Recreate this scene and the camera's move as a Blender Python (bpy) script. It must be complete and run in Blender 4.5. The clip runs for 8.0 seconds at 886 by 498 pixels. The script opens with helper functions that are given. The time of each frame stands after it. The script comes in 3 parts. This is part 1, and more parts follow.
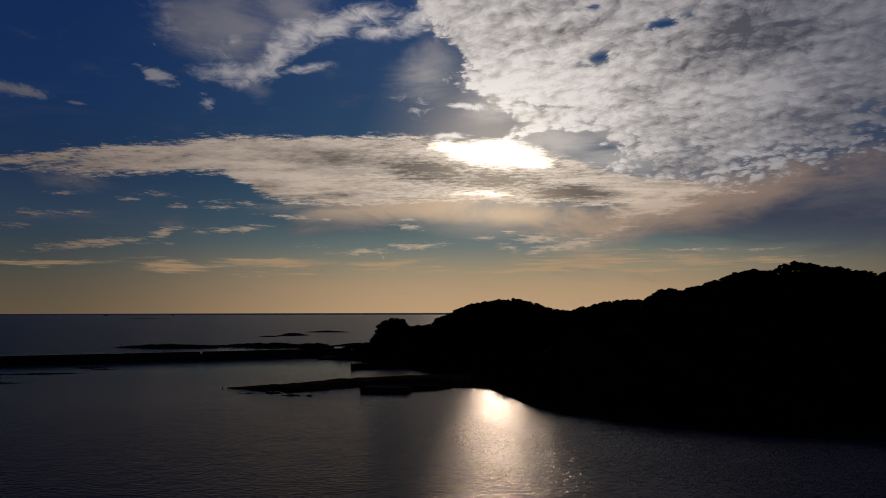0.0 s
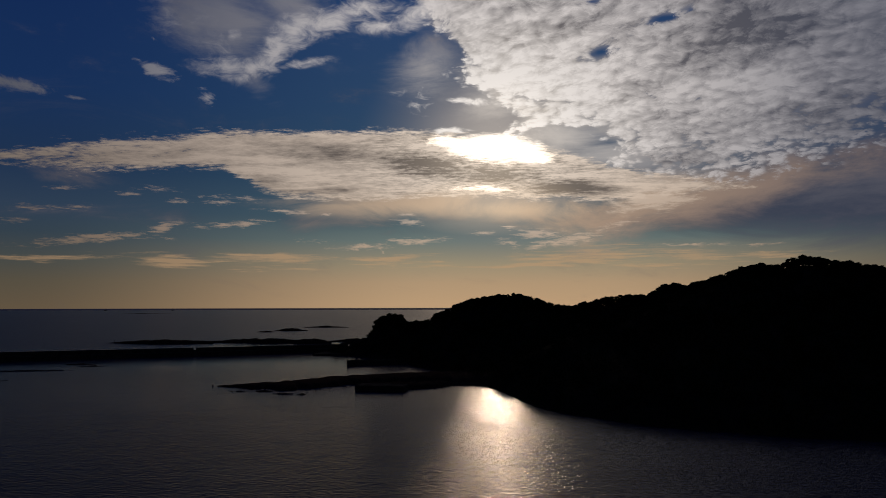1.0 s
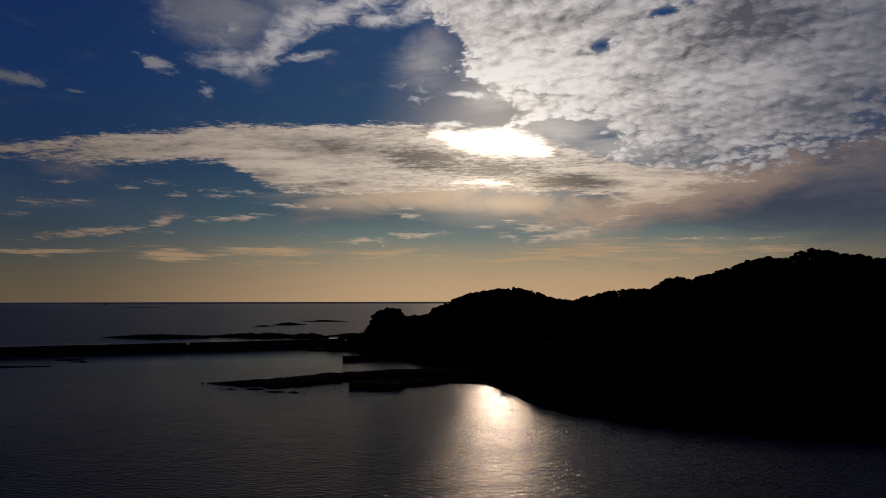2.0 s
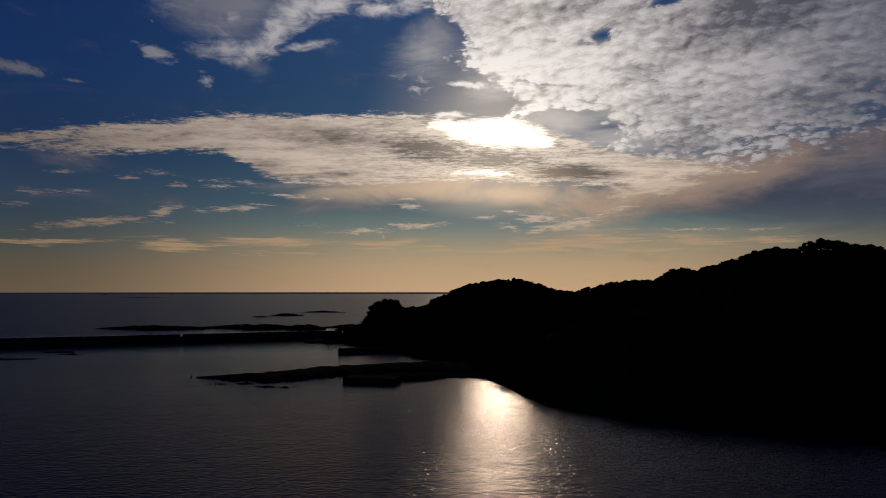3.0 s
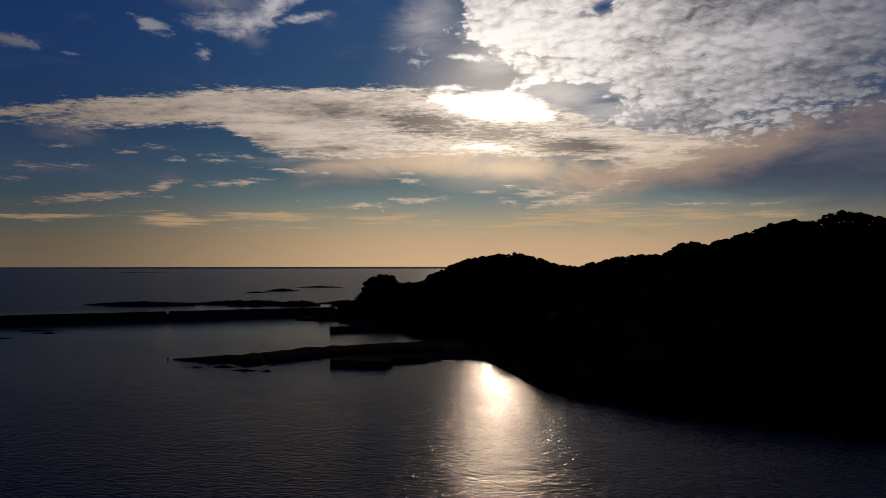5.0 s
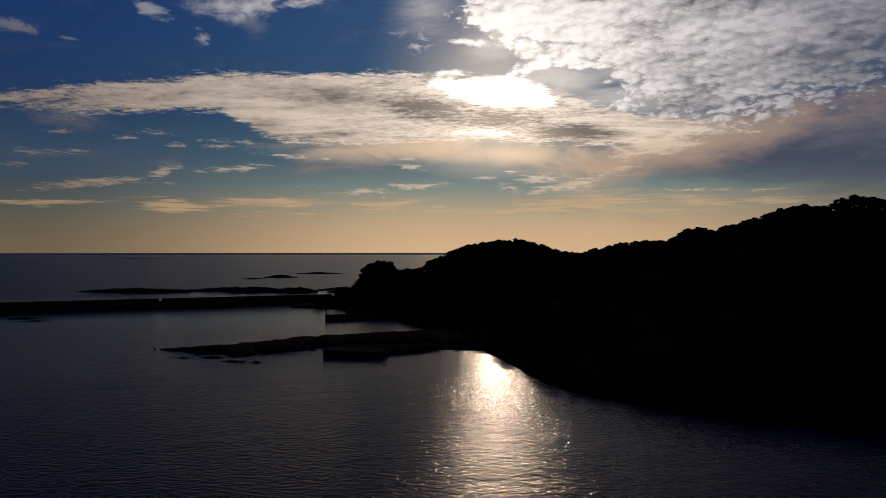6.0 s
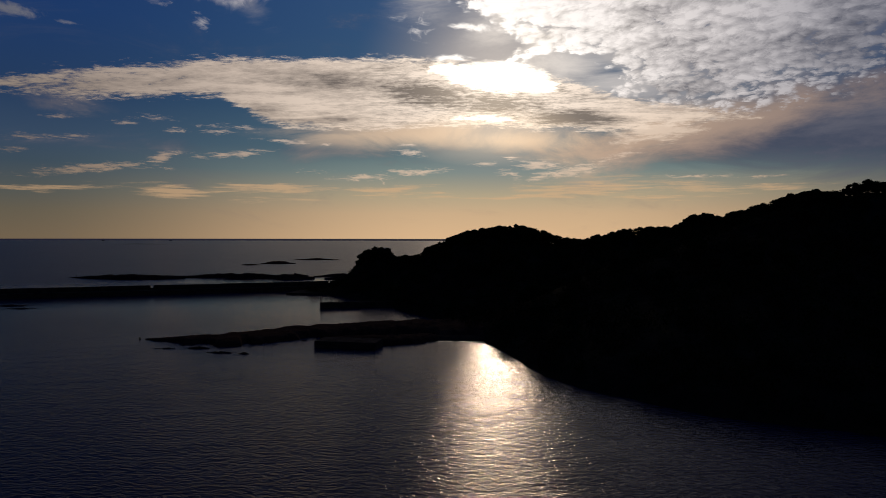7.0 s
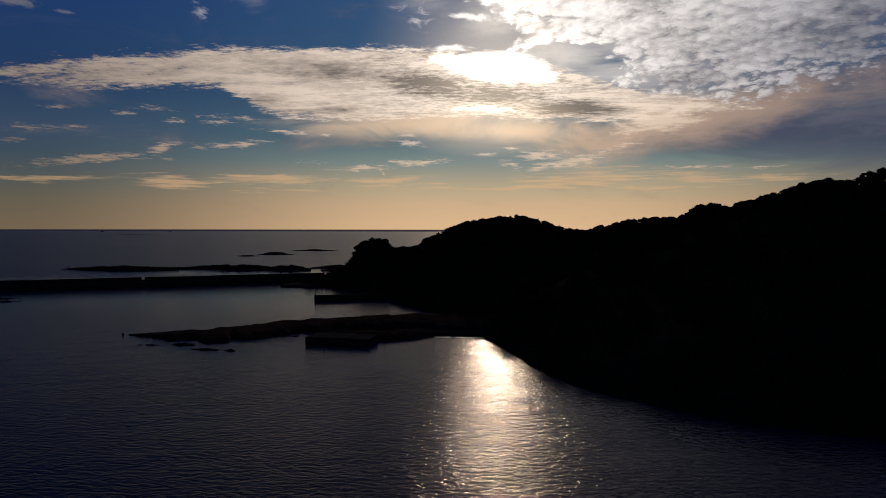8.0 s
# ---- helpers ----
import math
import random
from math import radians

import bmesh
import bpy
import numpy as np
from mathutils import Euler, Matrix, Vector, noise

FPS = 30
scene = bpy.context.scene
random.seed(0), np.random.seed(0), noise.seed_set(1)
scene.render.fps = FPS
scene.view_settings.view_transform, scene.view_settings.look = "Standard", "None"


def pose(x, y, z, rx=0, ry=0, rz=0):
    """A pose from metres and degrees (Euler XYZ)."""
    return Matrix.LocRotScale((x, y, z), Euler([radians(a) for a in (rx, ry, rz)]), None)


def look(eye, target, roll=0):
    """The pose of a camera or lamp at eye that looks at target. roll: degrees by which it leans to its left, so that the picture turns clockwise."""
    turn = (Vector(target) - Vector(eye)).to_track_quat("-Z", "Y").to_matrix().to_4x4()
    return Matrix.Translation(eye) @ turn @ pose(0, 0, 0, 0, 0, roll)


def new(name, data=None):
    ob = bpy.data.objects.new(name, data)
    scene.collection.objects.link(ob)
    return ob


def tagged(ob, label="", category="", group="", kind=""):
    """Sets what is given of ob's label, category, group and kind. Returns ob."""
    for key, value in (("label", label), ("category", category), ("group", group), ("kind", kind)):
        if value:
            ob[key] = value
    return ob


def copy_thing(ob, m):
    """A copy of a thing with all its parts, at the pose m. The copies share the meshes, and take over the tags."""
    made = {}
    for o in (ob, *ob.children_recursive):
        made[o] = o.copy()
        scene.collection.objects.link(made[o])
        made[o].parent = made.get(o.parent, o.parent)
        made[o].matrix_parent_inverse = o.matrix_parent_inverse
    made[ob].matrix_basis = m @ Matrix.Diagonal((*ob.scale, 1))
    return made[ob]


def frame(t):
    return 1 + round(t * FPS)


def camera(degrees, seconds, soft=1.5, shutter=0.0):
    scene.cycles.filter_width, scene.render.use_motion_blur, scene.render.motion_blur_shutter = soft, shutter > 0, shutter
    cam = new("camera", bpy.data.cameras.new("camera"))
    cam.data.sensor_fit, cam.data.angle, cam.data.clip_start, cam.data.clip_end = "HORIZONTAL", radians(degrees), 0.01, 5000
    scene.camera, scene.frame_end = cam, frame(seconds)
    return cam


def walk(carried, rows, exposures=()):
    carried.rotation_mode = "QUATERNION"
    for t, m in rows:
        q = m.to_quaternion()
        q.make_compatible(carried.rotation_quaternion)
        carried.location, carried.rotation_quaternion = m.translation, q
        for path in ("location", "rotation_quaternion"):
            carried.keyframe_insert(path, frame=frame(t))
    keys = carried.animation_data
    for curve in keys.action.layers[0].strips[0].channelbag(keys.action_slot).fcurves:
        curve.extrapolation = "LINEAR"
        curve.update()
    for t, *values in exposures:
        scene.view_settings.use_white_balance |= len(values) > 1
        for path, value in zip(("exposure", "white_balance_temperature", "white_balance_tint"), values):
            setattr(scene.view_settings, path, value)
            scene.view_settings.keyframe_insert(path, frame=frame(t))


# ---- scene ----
cam = camera(67.7, 8.0, soft=0.7)
PATH = [
    (0, (-0.636, 0.742, 27.17), (-0.777, 2.728, 27.357), -0.1),
    (0.5, (-0.579, 4.884, 27.226), (-0.72, 6.871, 27.406), -0.1),
    (1, (-0.504, 9.044, 27.288), (-0.645, 11.031, 27.46), -0.1),
    (1.5, (-0.413, 13.18, 27.389), (-0.554, 15.168, 27.553), -0.1),
    (3, (-0.086, 25.359, 27.862), (-0.228, 27.35, 27.987), -0.0),
    (3.5, (0.004, 29.459, 27.959), (-0.138, 31.451, 28.067), -0.0),
    (4, (0.067, 33.571, 28.037), (-0.076, 35.564, 28.126), 0.0),
    (4.5, (0.032, 37.61, 28.101), (-0.11, 39.604, 28.17), -0.0),
    (6, (0.259, 49.916, 28.226), (0.115, 51.911, 28.232), 0.0),
    (6.5, (0.3, 54.128, 28.237), (0.156, 56.123, 28.222), 0.1),
    (7, (0.352, 58.346, 28.232), (0.208, 60.341, 28.196), 0.1),
    (7.5, (0.376, 62.587, 28.216), (0.231, 64.581, 28.165), 0.1),
    (8, (0.338, 66.993, 28.197), (0.194, 68.987, 28.133), 0.1),
]
walk(cam, [(t, look(eye, target, roll)) for t, eye, target, roll in PATH], exposures=[(0.0, -0.19, 6350, 12), (3.0, -0.06, 6350, 12), (8.0, 0.34, 6350, 12)])

# ---- world, sun and exposure ----
SUN_AZ, SUN_EL = 0.6, 13.7          # degrees; azimuth from +y towards +x


def srgb(r, g, b):
    """A colour given in 0..255 display values, as linear light."""
    return tuple((c / 12.92 if c <= 0.04045 else ((c + 0.055) / 1.055) ** 2.4) for c in (r / 255, g / 255, b / 255))


class Sock:
    """A node socket with arithmetic, so that shader maths reads like maths."""

    def __init__(self, tree, socket):
        self.tree, self.socket = tree, socket

    def op(self, kind, *others, clamp=False):
        n = self.tree.nodes.new("ShaderNodeMath")
        n.operation, n.use_clamp = kind, clamp
        for slot, v in zip(n.inputs, (self, *others)):
            if isinstance(v, Sock):
                self.tree.links.new(v.socket, slot)
            else:
                slot.default_value = v
        return Sock(self.tree, n.outputs[0])

    def __add__(self, o): return self.op("ADD", o)
    def __sub__(self, o): return self.op("SUBTRACT", o)
    def __mul__(self, o): return self.op("MULTIPLY", o)
    def __truediv__(self, o): return self.op("DIVIDE", o)


def ramp01(value, lo, hi, smooth=True):
    """Value taken from lo..hi to 0..1, eased."""
    n = value.tree.nodes.new("ShaderNodeMapRange")
    n.interpolation_type = "SMOOTHSTEP" if smooth else "LINEAR"
    value.tree.links.new(value.socket, n.inputs[0])
    n.inputs[1].default_value, n.inputs[2].default_value = lo, hi
    return Sock(value.tree, n.outputs[0])


def put(tree, v, slot):
    if isinstance(v, Sock):
        tree.links.new(v.socket, slot)
    else:
        slot.default_value = (*v, 1) if isinstance(v, tuple) and len(v) == 3 and len(slot.default_value) == 4 else v


def mix(tree, fac, a, b, kind="MIX"):
    n = tree.nodes.new("ShaderNodeMix")
    n.data_type, n.blend_type = "RGBA", kind
    put(tree, fac, n.inputs[0]), put(tree, a, n.inputs[6]), put(tree, b, n.inputs[7])
    return Sock(tree, n.outputs[2])


def noise_tex(tree, vector, scale, detail=4.0, rough=0.55, warp=0.0, size=(1, 1, 1), shift=(0, 0, 0)):
    if size != (1, 1, 1) or shift != (0, 0, 0):
        m = tree.nodes.new("ShaderNodeMapping")
        m.inputs["Scale"].default_value, m.inputs["Location"].default_value = size, shift
        tree.links.new(vector.socket, m.inputs[0])
        vector = Sock(tree, m.outputs[0])
    n = tree.nodes.new("ShaderNodeTexNoise")
    tree.links.new(vector.socket, n.inputs["Vector"])
    for key, v in (("Scale", scale), ("Detail", detail), ("Roughness", rough), ("Distortion", warp)):
        n.inputs[key].default_value = v
    return Sock(tree, n.outputs[0])


def combine(tree, x, y, z=0.0):
    n = tree.nodes.new("ShaderNodeCombineXYZ")
    for v, slot in zip((x, y, z), n.inputs):
        put(tree, v, slot)
    return Sock(tree, n.outputs[0])


def color_ramp(tree, fac, stops):
    n = tree.nodes.new("ShaderNodeValToRGB")
    while len(n.color_ramp.elements) < len(stops):
        n.color_ramp.elements.new(0.5)
    for e, (at, c) in zip(n.color_ramp.elements, stops):
        e.position, e.color = at, (*c, 1)
    tree.links.new(fac.socket, n.inputs[0])
    return Sock(tree, n.outputs[0])


def patches(tree, place, rows):
    """The largest of several soft ellipses on the sky: azimuth, elevation, half width, half height, slope, weight."""
    best = None
    for az, el, ra, re, slope, w in rows:
        m = tree.nodes.new("ShaderNodeMapping")
        m.vector_type = "TEXTURE"
        m.inputs["Location"].default_value = (az, el, 0)
        m.inputs["Rotation"].default_value = (0, 0, radians(slope))
        m.inputs["Scale"].default_value = (ra, re, 1)
        tree.links.new(place.socket, m.inputs[0])
        g = tree.nodes.new("ShaderNodeTexGradient")
        g.gradient_type = "SPHERICAL"
        tree.links.new(m.outputs[0], g.inputs[0])
        v = Sock(tree, g.outputs[1]) * w
        best = v if best is None else best.op("MAXIMUM", v)
    return best


def strip(tree, az, el, rows, soft):
    """A long cloud between two outlines: rows of azimuth, lowest and highest elevation. 0 outside, 1 well inside."""
    n = tree.nodes.new("ShaderNodeValToRGB")
    while len(n.color_ramp.elements) < len(rows):
        n.color_ramp.elements.new(0.5)
    for e, (at, lo, hi) in zip(n.color_ramp.elements, rows):
        e.position, e.color = (at + 60) / 120, (lo / 40, hi / 40, 0, 1)
    tree.links.new(((az + 60.0) / 120.0).socket, n.inputs[0])
    part_of = tree.nodes.new("ShaderNodeSeparateColor")
    tree.links.new(n.outputs[0], part_of.inputs[0])
    lo, hi = (Sock(tree, part_of.outputs[i]) * 40.0 for i in (0, 1))
    return ((el - lo).op("MINIMUM", hi - el) / soft + 0.5).op("MAXIMUM", 0.0).op("MINIMUM", 1.0)


def make_sky():
    SHEET = (
        (-9.0, 31.00, 26.00),
        (-6.3, 27.29, 34.83),
        (-4.5, 24.30, 34.85),
        (-3.0, 22.30, 34.85),
        (-1.7, 20.48, 34.83),
        (0.3, 18.14, 34.77),
        (3.3, 15.71, 34.62),
        (6.1, 15.14, 34.41),
        (8.8, 15.47, 34.15),
        (10.7, 13.64, 33.92),
        (14.0, 12.70, 33.46),
        (18.4, 12.27, 32.68),
        (22.7, 12.67, 31.78),
        (26.6, 13.31, 30.79),
        (30.9, 14.04, 29.57),
        (38.2, 14.67, 27.11),
        (45.7, 15.74, 24.09),
    )
    SHEET_GAPS = (
        (15.3, 22.99, 4.98, 1.26, 6, 1),
        (16.9, 23.28, 2.66, 0.83, 20, 0.8),
        (10.0, 20.95, 3.33, 1.32, 10, 0.95),
        (17.7, 16.52, 2.60, 0.44, -14, 0.5),
        (13.8, 17.37, 3.65, 0.63, -17, 0.55),
        (9.0, 24.85, 3.39, 0.93, 2, 0.8),
        (-3.5, 21.85, 2.63, 1.53, -27, 0.45),
        (-5.0, 19.34, 2.52, 1.85, -18, 0.6),
        (7.1, 13.68, 5.29, 1.60, -10, 1),
        (-0.3, 16.75, 4.50, 1.60, -14, 0.55),
        (29.7, 14.68, 2.78, 1.99, 19, 0.2),
        (3.7, 17.80, 3.45, 0.93, -12, 0.5),
    )
    SHEET_DARK = (
        (20.9, 21.35, 7.92, 4.11, 1, 1.1),
        (6.8, 23.13, 6.86, 1.31, 3, 0.8),
        (27.3, 14.64, 6.58, 3.26, 7, 0.75),
        (22.3, 14.69, 4.43, 1.71, 6, 0.45),
        (16.7, 11.83, 4.79, 0.91, -7, 1),
        (12.7, 11.28, 3.65, 0.84, 7, 0.8),
        (12.4, 17.94, 4.17, 1.07, 5, 0.35),
    )
    BAND = (
        (-54.0, 10.00, 8.00),
        (-47.4, 9.47, 9.83),
        (-41.6, 10.11, 10.84),
        (-38.4, 10.33, 11.41),
        (-35.6, 10.36, 12.10),
        (-33.0, 10.42, 12.63),
        (-29.4, 10.70, 13.28),
        (-25.6, 11.14, 13.79),
        (-23.0, 11.42, 14.06),
        (-20.3, 10.09, 14.31),
        (-17.5, 9.37, 14.49),
        (-15.1, 9.35, 14.67),
        (-11.2, 9.36, 14.87),
        (-6.3, 9.57, 14.92),
        (-3.3, 9.57, 14.84),
        (1.7, 9.57, 14.19),
        (5.6, 9.39, 13.12),
        (9.4, 9.08, 12.01),
        (13.5, 9.18, 10.85),
        (19.2, 9.39, 9.66),
        (24.0, 10.00, 8.00),
    )
    BAND_DARK = (
        (-12.7, 13.16, 9.27, 1.24, -2, 1.0),
        (-5.3, 12.24, 8.96, 1.55, -11, 1.25),
        (0.2, 11.44, 6.43, 1.35, -9, 1.3),
        (6.8, 10.08, 5.27, 0.96, -5, 1.5),
        (-18.8, 10.21, 3.72, 1.04, -10, 0.5),
        (-13.1, 9.94, 5.32, 0.67, 2, 0.5),
        (-30.4, 11.66, 6.41, 0.78, 10, 0.35),
    )
    VEIL = (
        (11.8, 12.49, 8.77, 2.41, -9, 1),
        (-25.3, 22.40, 4.86, 3.34, -39, 0.75),
        (-18.2, 24.92, 7.67, 3.80, 14, 0.75),
        (-22.9, 23.14, 7.75, 5.05, -19, 0.95),
        (-20.4, 18.62, 4.18, 2.23, -34, 0.6),
        (-5.8, 20.26, 4.54, 5.03, -57, 0.5),
        (-8.2, 9.06, 15.77, 2.43, 1, 1),
        (1.7, 8.31, 11.75, 1.75, -1, 0.8),
        (-34.0, 10.22, 5.23, 1.77, -3, 0.5),
        (7.1, 14.38, 7.22, 2.91, -7, 0.9),
        (0.3, 17.44, 5.50, 2.80, -1, 0.6),
        (13.5, 9.83, 9.92, 2.23, 3, 1),
        (-13.3, 21.82, 6.91, 3.11, 21, 0.3),
    )
    RIDGE = (
        (-27.3, 22.53, 4.21, 2.88, -35, 0.4),
        (-22.8, 19.36, 4.76, 1.35, 0, 0.9),
        (-20.4, 19.69, 3.00, 1.36, 32, 0.95),
        (-18.8, 20.98, 3.45, 1.85, 61, 1),
        (-17.5, 22.50, 4.03, 1.83, 37, 1),
        (-14.8, 23.49, 5.50, 1.83, 20, 0.95),
        (-12.1, 24.44, 5.59, 1.70, 15, 0.8),
        (-15.8, 20.32, 3.80, 0.63, 12, 0.72),
        (-8.8, 23.70, 5.30, 1.05, 7, 0.8),
        (-6.6, 24.50, 5.33, 1.71, 18, 0.8),
        (-21.9, 21.89, 1.03, 0.60, 6, 0.7),
        (-24.6, 21.22, 5.60, 3.57, -36, 0.35),
    )
    PUFF = (
        (-37.8, 16.04, 3.66, 0.75, -2, 1.1),
        (-33.8, 15.58, 1.71, 0.25, 2, 0.7),
        (-27.9, 18.44, 1.90, 0.85, -17, 1.1),
        (-29.3, 18.98, 0.74, 0.38, -12, 0.8),
        (-26.4, 18.08, 0.78, 0.35, -13, 0.7),
        (-24.2, 16.83, 1.24, 0.71, -14, 0.75),
        (-24.8, 17.51, 0.79, 0.35, 6, 0.6),
        (-2.1, 17.61, 2.61, 0.56, -9, 1.1),
        (-3.3, 19.80, 2.52, 0.46, 9, 0.45),
        (3.2, 15.15, 1.08, 0.28, -2, 1),
        (3.7, 16.31, 2.95, 0.66, -8, 0.8),
        (-3.3, 14.98, 2.50, 0.48, 3, 1.1),
        (-6.5, 17.70, 4.01, 2.06, -28, 0.3),
        (-28.3, 20.92, 0.84, 0.41, -31, 0.6),
    )
    FAN = (
        (13.9, 8.51, 5.82, 1.21, 3, 0.95),
        (16.2, 9.45, 4.80, 0.82, 5, 0.8),
        (10.7, 7.84, 3.70, 0.76, 2, 0.5),
    )
    LOW_PUFF = (
        (-32.1, 5.17, 6.72, 0.60, 6, 1.1),
        (-27.0, 6.30, 3.03, 0.56, 12, 1.1),
        (-21.8, 6.75, 4.48, 0.41, 6, 1.1),
        (-11.1, 5.23, 5.15, 0.43, 3, 1),
        (-6.5, 5.51, 4.79, 0.49, 0, 1),
        (4.3, 6.13, 3.74, 0.79, 3, 1.1),
        (6.5, 5.61, 5.95, 0.72, 10, 1.15),
        (4.1, 5.02, 2.77, 0.49, 11, 1),
        (10.7, 6.71, 3.58, 0.59, 11, 0.9),
        (1.6, 5.39, 1.83, 0.43, -11, 0.8),
        (16.9, 5.01, 4.29, 0.29, 0, 0.9),
        (21.1, 4.90, 2.52, 0.28, 1, 0.8),
    )
    SMALL_PUFF = (
        (-34.3, 8.93, 2.09, 0.32, 5, 0.9),
        (-36.1, 7.39, 3.34, 0.47, 5, 0.8),
        (-33.7, 7.57, 2.80, 0.43, 4, 0.7),
        (-37.6, 6.32, 1.93, 0.36, 7, 0.9),
        (-29.7, 8.78, 1.92, 0.33, 4, 1),
        (-27.4, 9.34, 3.14, 0.45, -0, 0.8),
        (-25.9, 8.40, 1.71, 0.28, 3, 1),
        (-23.0, 8.37, 1.77, 0.29, 3, 1),
        (-21.8, 8.80, 4.22, 0.47, -1, 0.8),
    )
    TINY_PUFF = (
        (-17.6, 7.93, 3.51, 0.36, 2, 1),
        (-14.2, 7.89, 0.96, 0.24, 1, 1),
        (-7.2, 7.27, 2.46, 0.49, -5, 1),
        (-7.6, 7.90, 1.60, 0.31, 0, 0.7),
        (-0.5, 6.19, 1.72, 0.31, -0, 1),
        (1.7, 6.80, 1.47, 0.30, -1, 1),
        (-26.7, 5.45, 1.89, 0.28, 2, 0.7),
        (-15.4, 5.65, 2.37, 0.36, 1, 0.6),
        (-9.4, 4.85, 0.67, 0.11, -32, 1.0),
    )
    STREAK = (
        (-19.1, 4.00, 8.80, 0.68, 1, 0.9),
        (-26.2, 3.66, 4.05, 0.87, -5, 1),
        (-10.6, 4.21, 8.73, 0.41, 2, 1),
        (-8.2, 3.64, 7.03, 0.47, -2, 0.7),
        (-34.1, 3.71, 7.52, 0.41, 2, 0.8),
        (-19.1, 3.05, 8.24, 0.45, 1, 0.5),
        (4.5, 3.51, 10.37, 0.41, 2, 1),
        (8.8, 4.23, 11.21, 1.26, 3, 0.8),
        (16.9, 4.05, 8.23, 0.66, -2, 0.8),
        (22.2, 4.06, 5.69, 0.42, 0, 0.9),
        (14.7, 3.18, 8.45, 0.44, -1, 0.6),
        (-4.3, 3.85, 2.36, 0.29, 0, 0.8),
    )
    BANK = (
        (6.0, 8.00, 6.50),
        (10.3, 6.67, 7.53),
        (14.8, 5.87, 8.28),
        (19.1, 5.43, 9.26),
        (23.2, 5.08, 10.26),
        (26.6, 5.01, 10.73),
        (30.1, 4.98, 11.45),
        (37.3, 4.67, 11.61),
        (48.7, 3.78, 9.84),
    )
    PLUME = (
        (1.0, 8.00, 6.00),
        (4.6, 5.74, 7.53),
        (8.4, 5.48, 9.02),
        (13.0, 5.74, 9.48),
        (17.4, 6.32, 10.28),
        (20.8, 7.06, 11.30),
        (23.7, 8.63, 11.90),
        (26.0, 9.88, 11.98),
        (28.6, 10.61, 12.08),
        (32.0, 11.14, 12.31),
        (37.6, 11.57, 12.33),
        (44.0, 13.00, 11.50),
    )
    SUN_GLOW = (
        (0.7, 13.55, 5.85, 1.58, -4, 1.1),
        (2.9, 13.02, 4.18, 1.00, -5, 0.9),
        (-3.0, 14.07, 3.30, 0.72, -4, 0.8),
        (-0.3, 10.09, 5.43, 0.53, -2, 0.45),
        (4.2, 12.60, 2.44, 0.48, -7, 0.7),
    )
    world = bpy.data.worlds.new("evening_sky")
    scene.world = world
    world.use_nodes = True
    tree = world.node_tree
    tree.nodes.clear()
    coord = tree.nodes.new("ShaderNodeTexCoord")
    split = tree.nodes.new("ShaderNodeSeparateXYZ")
    tree.links.new(coord.outputs["Generated"], split.inputs[0])
    x, y, z = (Sock(tree, s) for s in split.outputs)
    az = x.op("ARCTAN2", y) * (180 / math.pi)
    el = z.op("ARCSINE") * (180 / math.pi)
    flat = combine(tree, az, el)
    up = z.op("MAXIMUM", 0.0) + 0.07
    deck = combine(tree, x / up, y / up)                     # the cloud deck seen in perspective

    # warped copy of the sky coordinates, so that cloud edges are ragged
    w1 = noise_tex(tree, flat, 0.22, 5, 0.6, shift=(7, 3, 0), size=(0.55, 1.5, 1))
    w2 = noise_tex(tree, flat, 0.22, 5, 0.6, shift=(31, 17, 0), size=(0.55, 1.5, 1))
    bent_az, bent_el = az + (w1 - 0.5) * 3.6, el + (w2 - 0.5) * 1.2
    bent = combine(tree, bent_az, bent_el)

    # distance from the sun, wider along the horizon
    da, de = az - SUN_AZ, el - SUN_EL
    near = ((da * da) * 0.5 + (de * de) * 0.7).op("SQRT")
    halo = ramp01(near, 10.5, 0.5)
    wide = ramp01(near, 26.0, 3.0)
    aside = ramp01((az - 2.0).op("ABSOLUTE"), 62.0, 5.0) * 0.85 + 0.15
    aside3 = combine(tree, aside, aside, aside)

    # clear air: hazy tan over the horizon, deep blue above, darker away from the sun
    clear = color_ramp(tree, el / 40.0, (
        (0.0, srgb(192, 159, 121)), (0.05, srgb(180, 152, 118)), (0.09, srgb(156, 143, 116)), (0.14, srgb(106, 120, 115)),
        (0.19, srgb(70, 95, 103)), (0.27, srgb(48, 78, 99)), (0.42, srgb(40, 70, 102)), (0.65, srgb(36, 64, 106)), (1.0, srgb(20, 40, 80))))
    off_sun = color_ramp(tree, el / 40.0, (
        (0.0, srgb(100, 86, 67)), (0.05, srgb(88, 81, 67)), (0.09, srgb(71, 75, 72)), (0.14, srgb(52, 66, 77)),
        (0.19, srgb(46, 63, 83)), (0.27, srgb(30, 51, 80)), (0.42, srgb(22, 48, 89)), (0.65, srgb(17, 41, 86)), (1.0, srgb(12, 28, 62))))
    aslant = (az - 2.0).op("ABSOLUTE")
    clear = mix(tree, ramp01(aslant, 6.0, 40.0), clear, off_sun)
    dim = ramp01(aslant, 100.0, 38.0) * 0.75 + 0.25
    clear = mix(tree, 1.0, clear, combine(tree, dim, dim, dim), "MULTIPLY")
    clear = mix(tree, ramp01(near, 9.0, 2.0) * 0.8, clear, srgb(128, 126, 127))
    air = tree.nodes.new("ShaderNodeTexSky")
    air.sky_type, air.sun_disc = "NISHITA", False
    air.sun_elevation, air.sun_rotation = radians(SUN_EL), radians(SUN_AZ)
    air.dust_density, air.air_density, air.ozone_density = 1.0, 1.0, 3.0
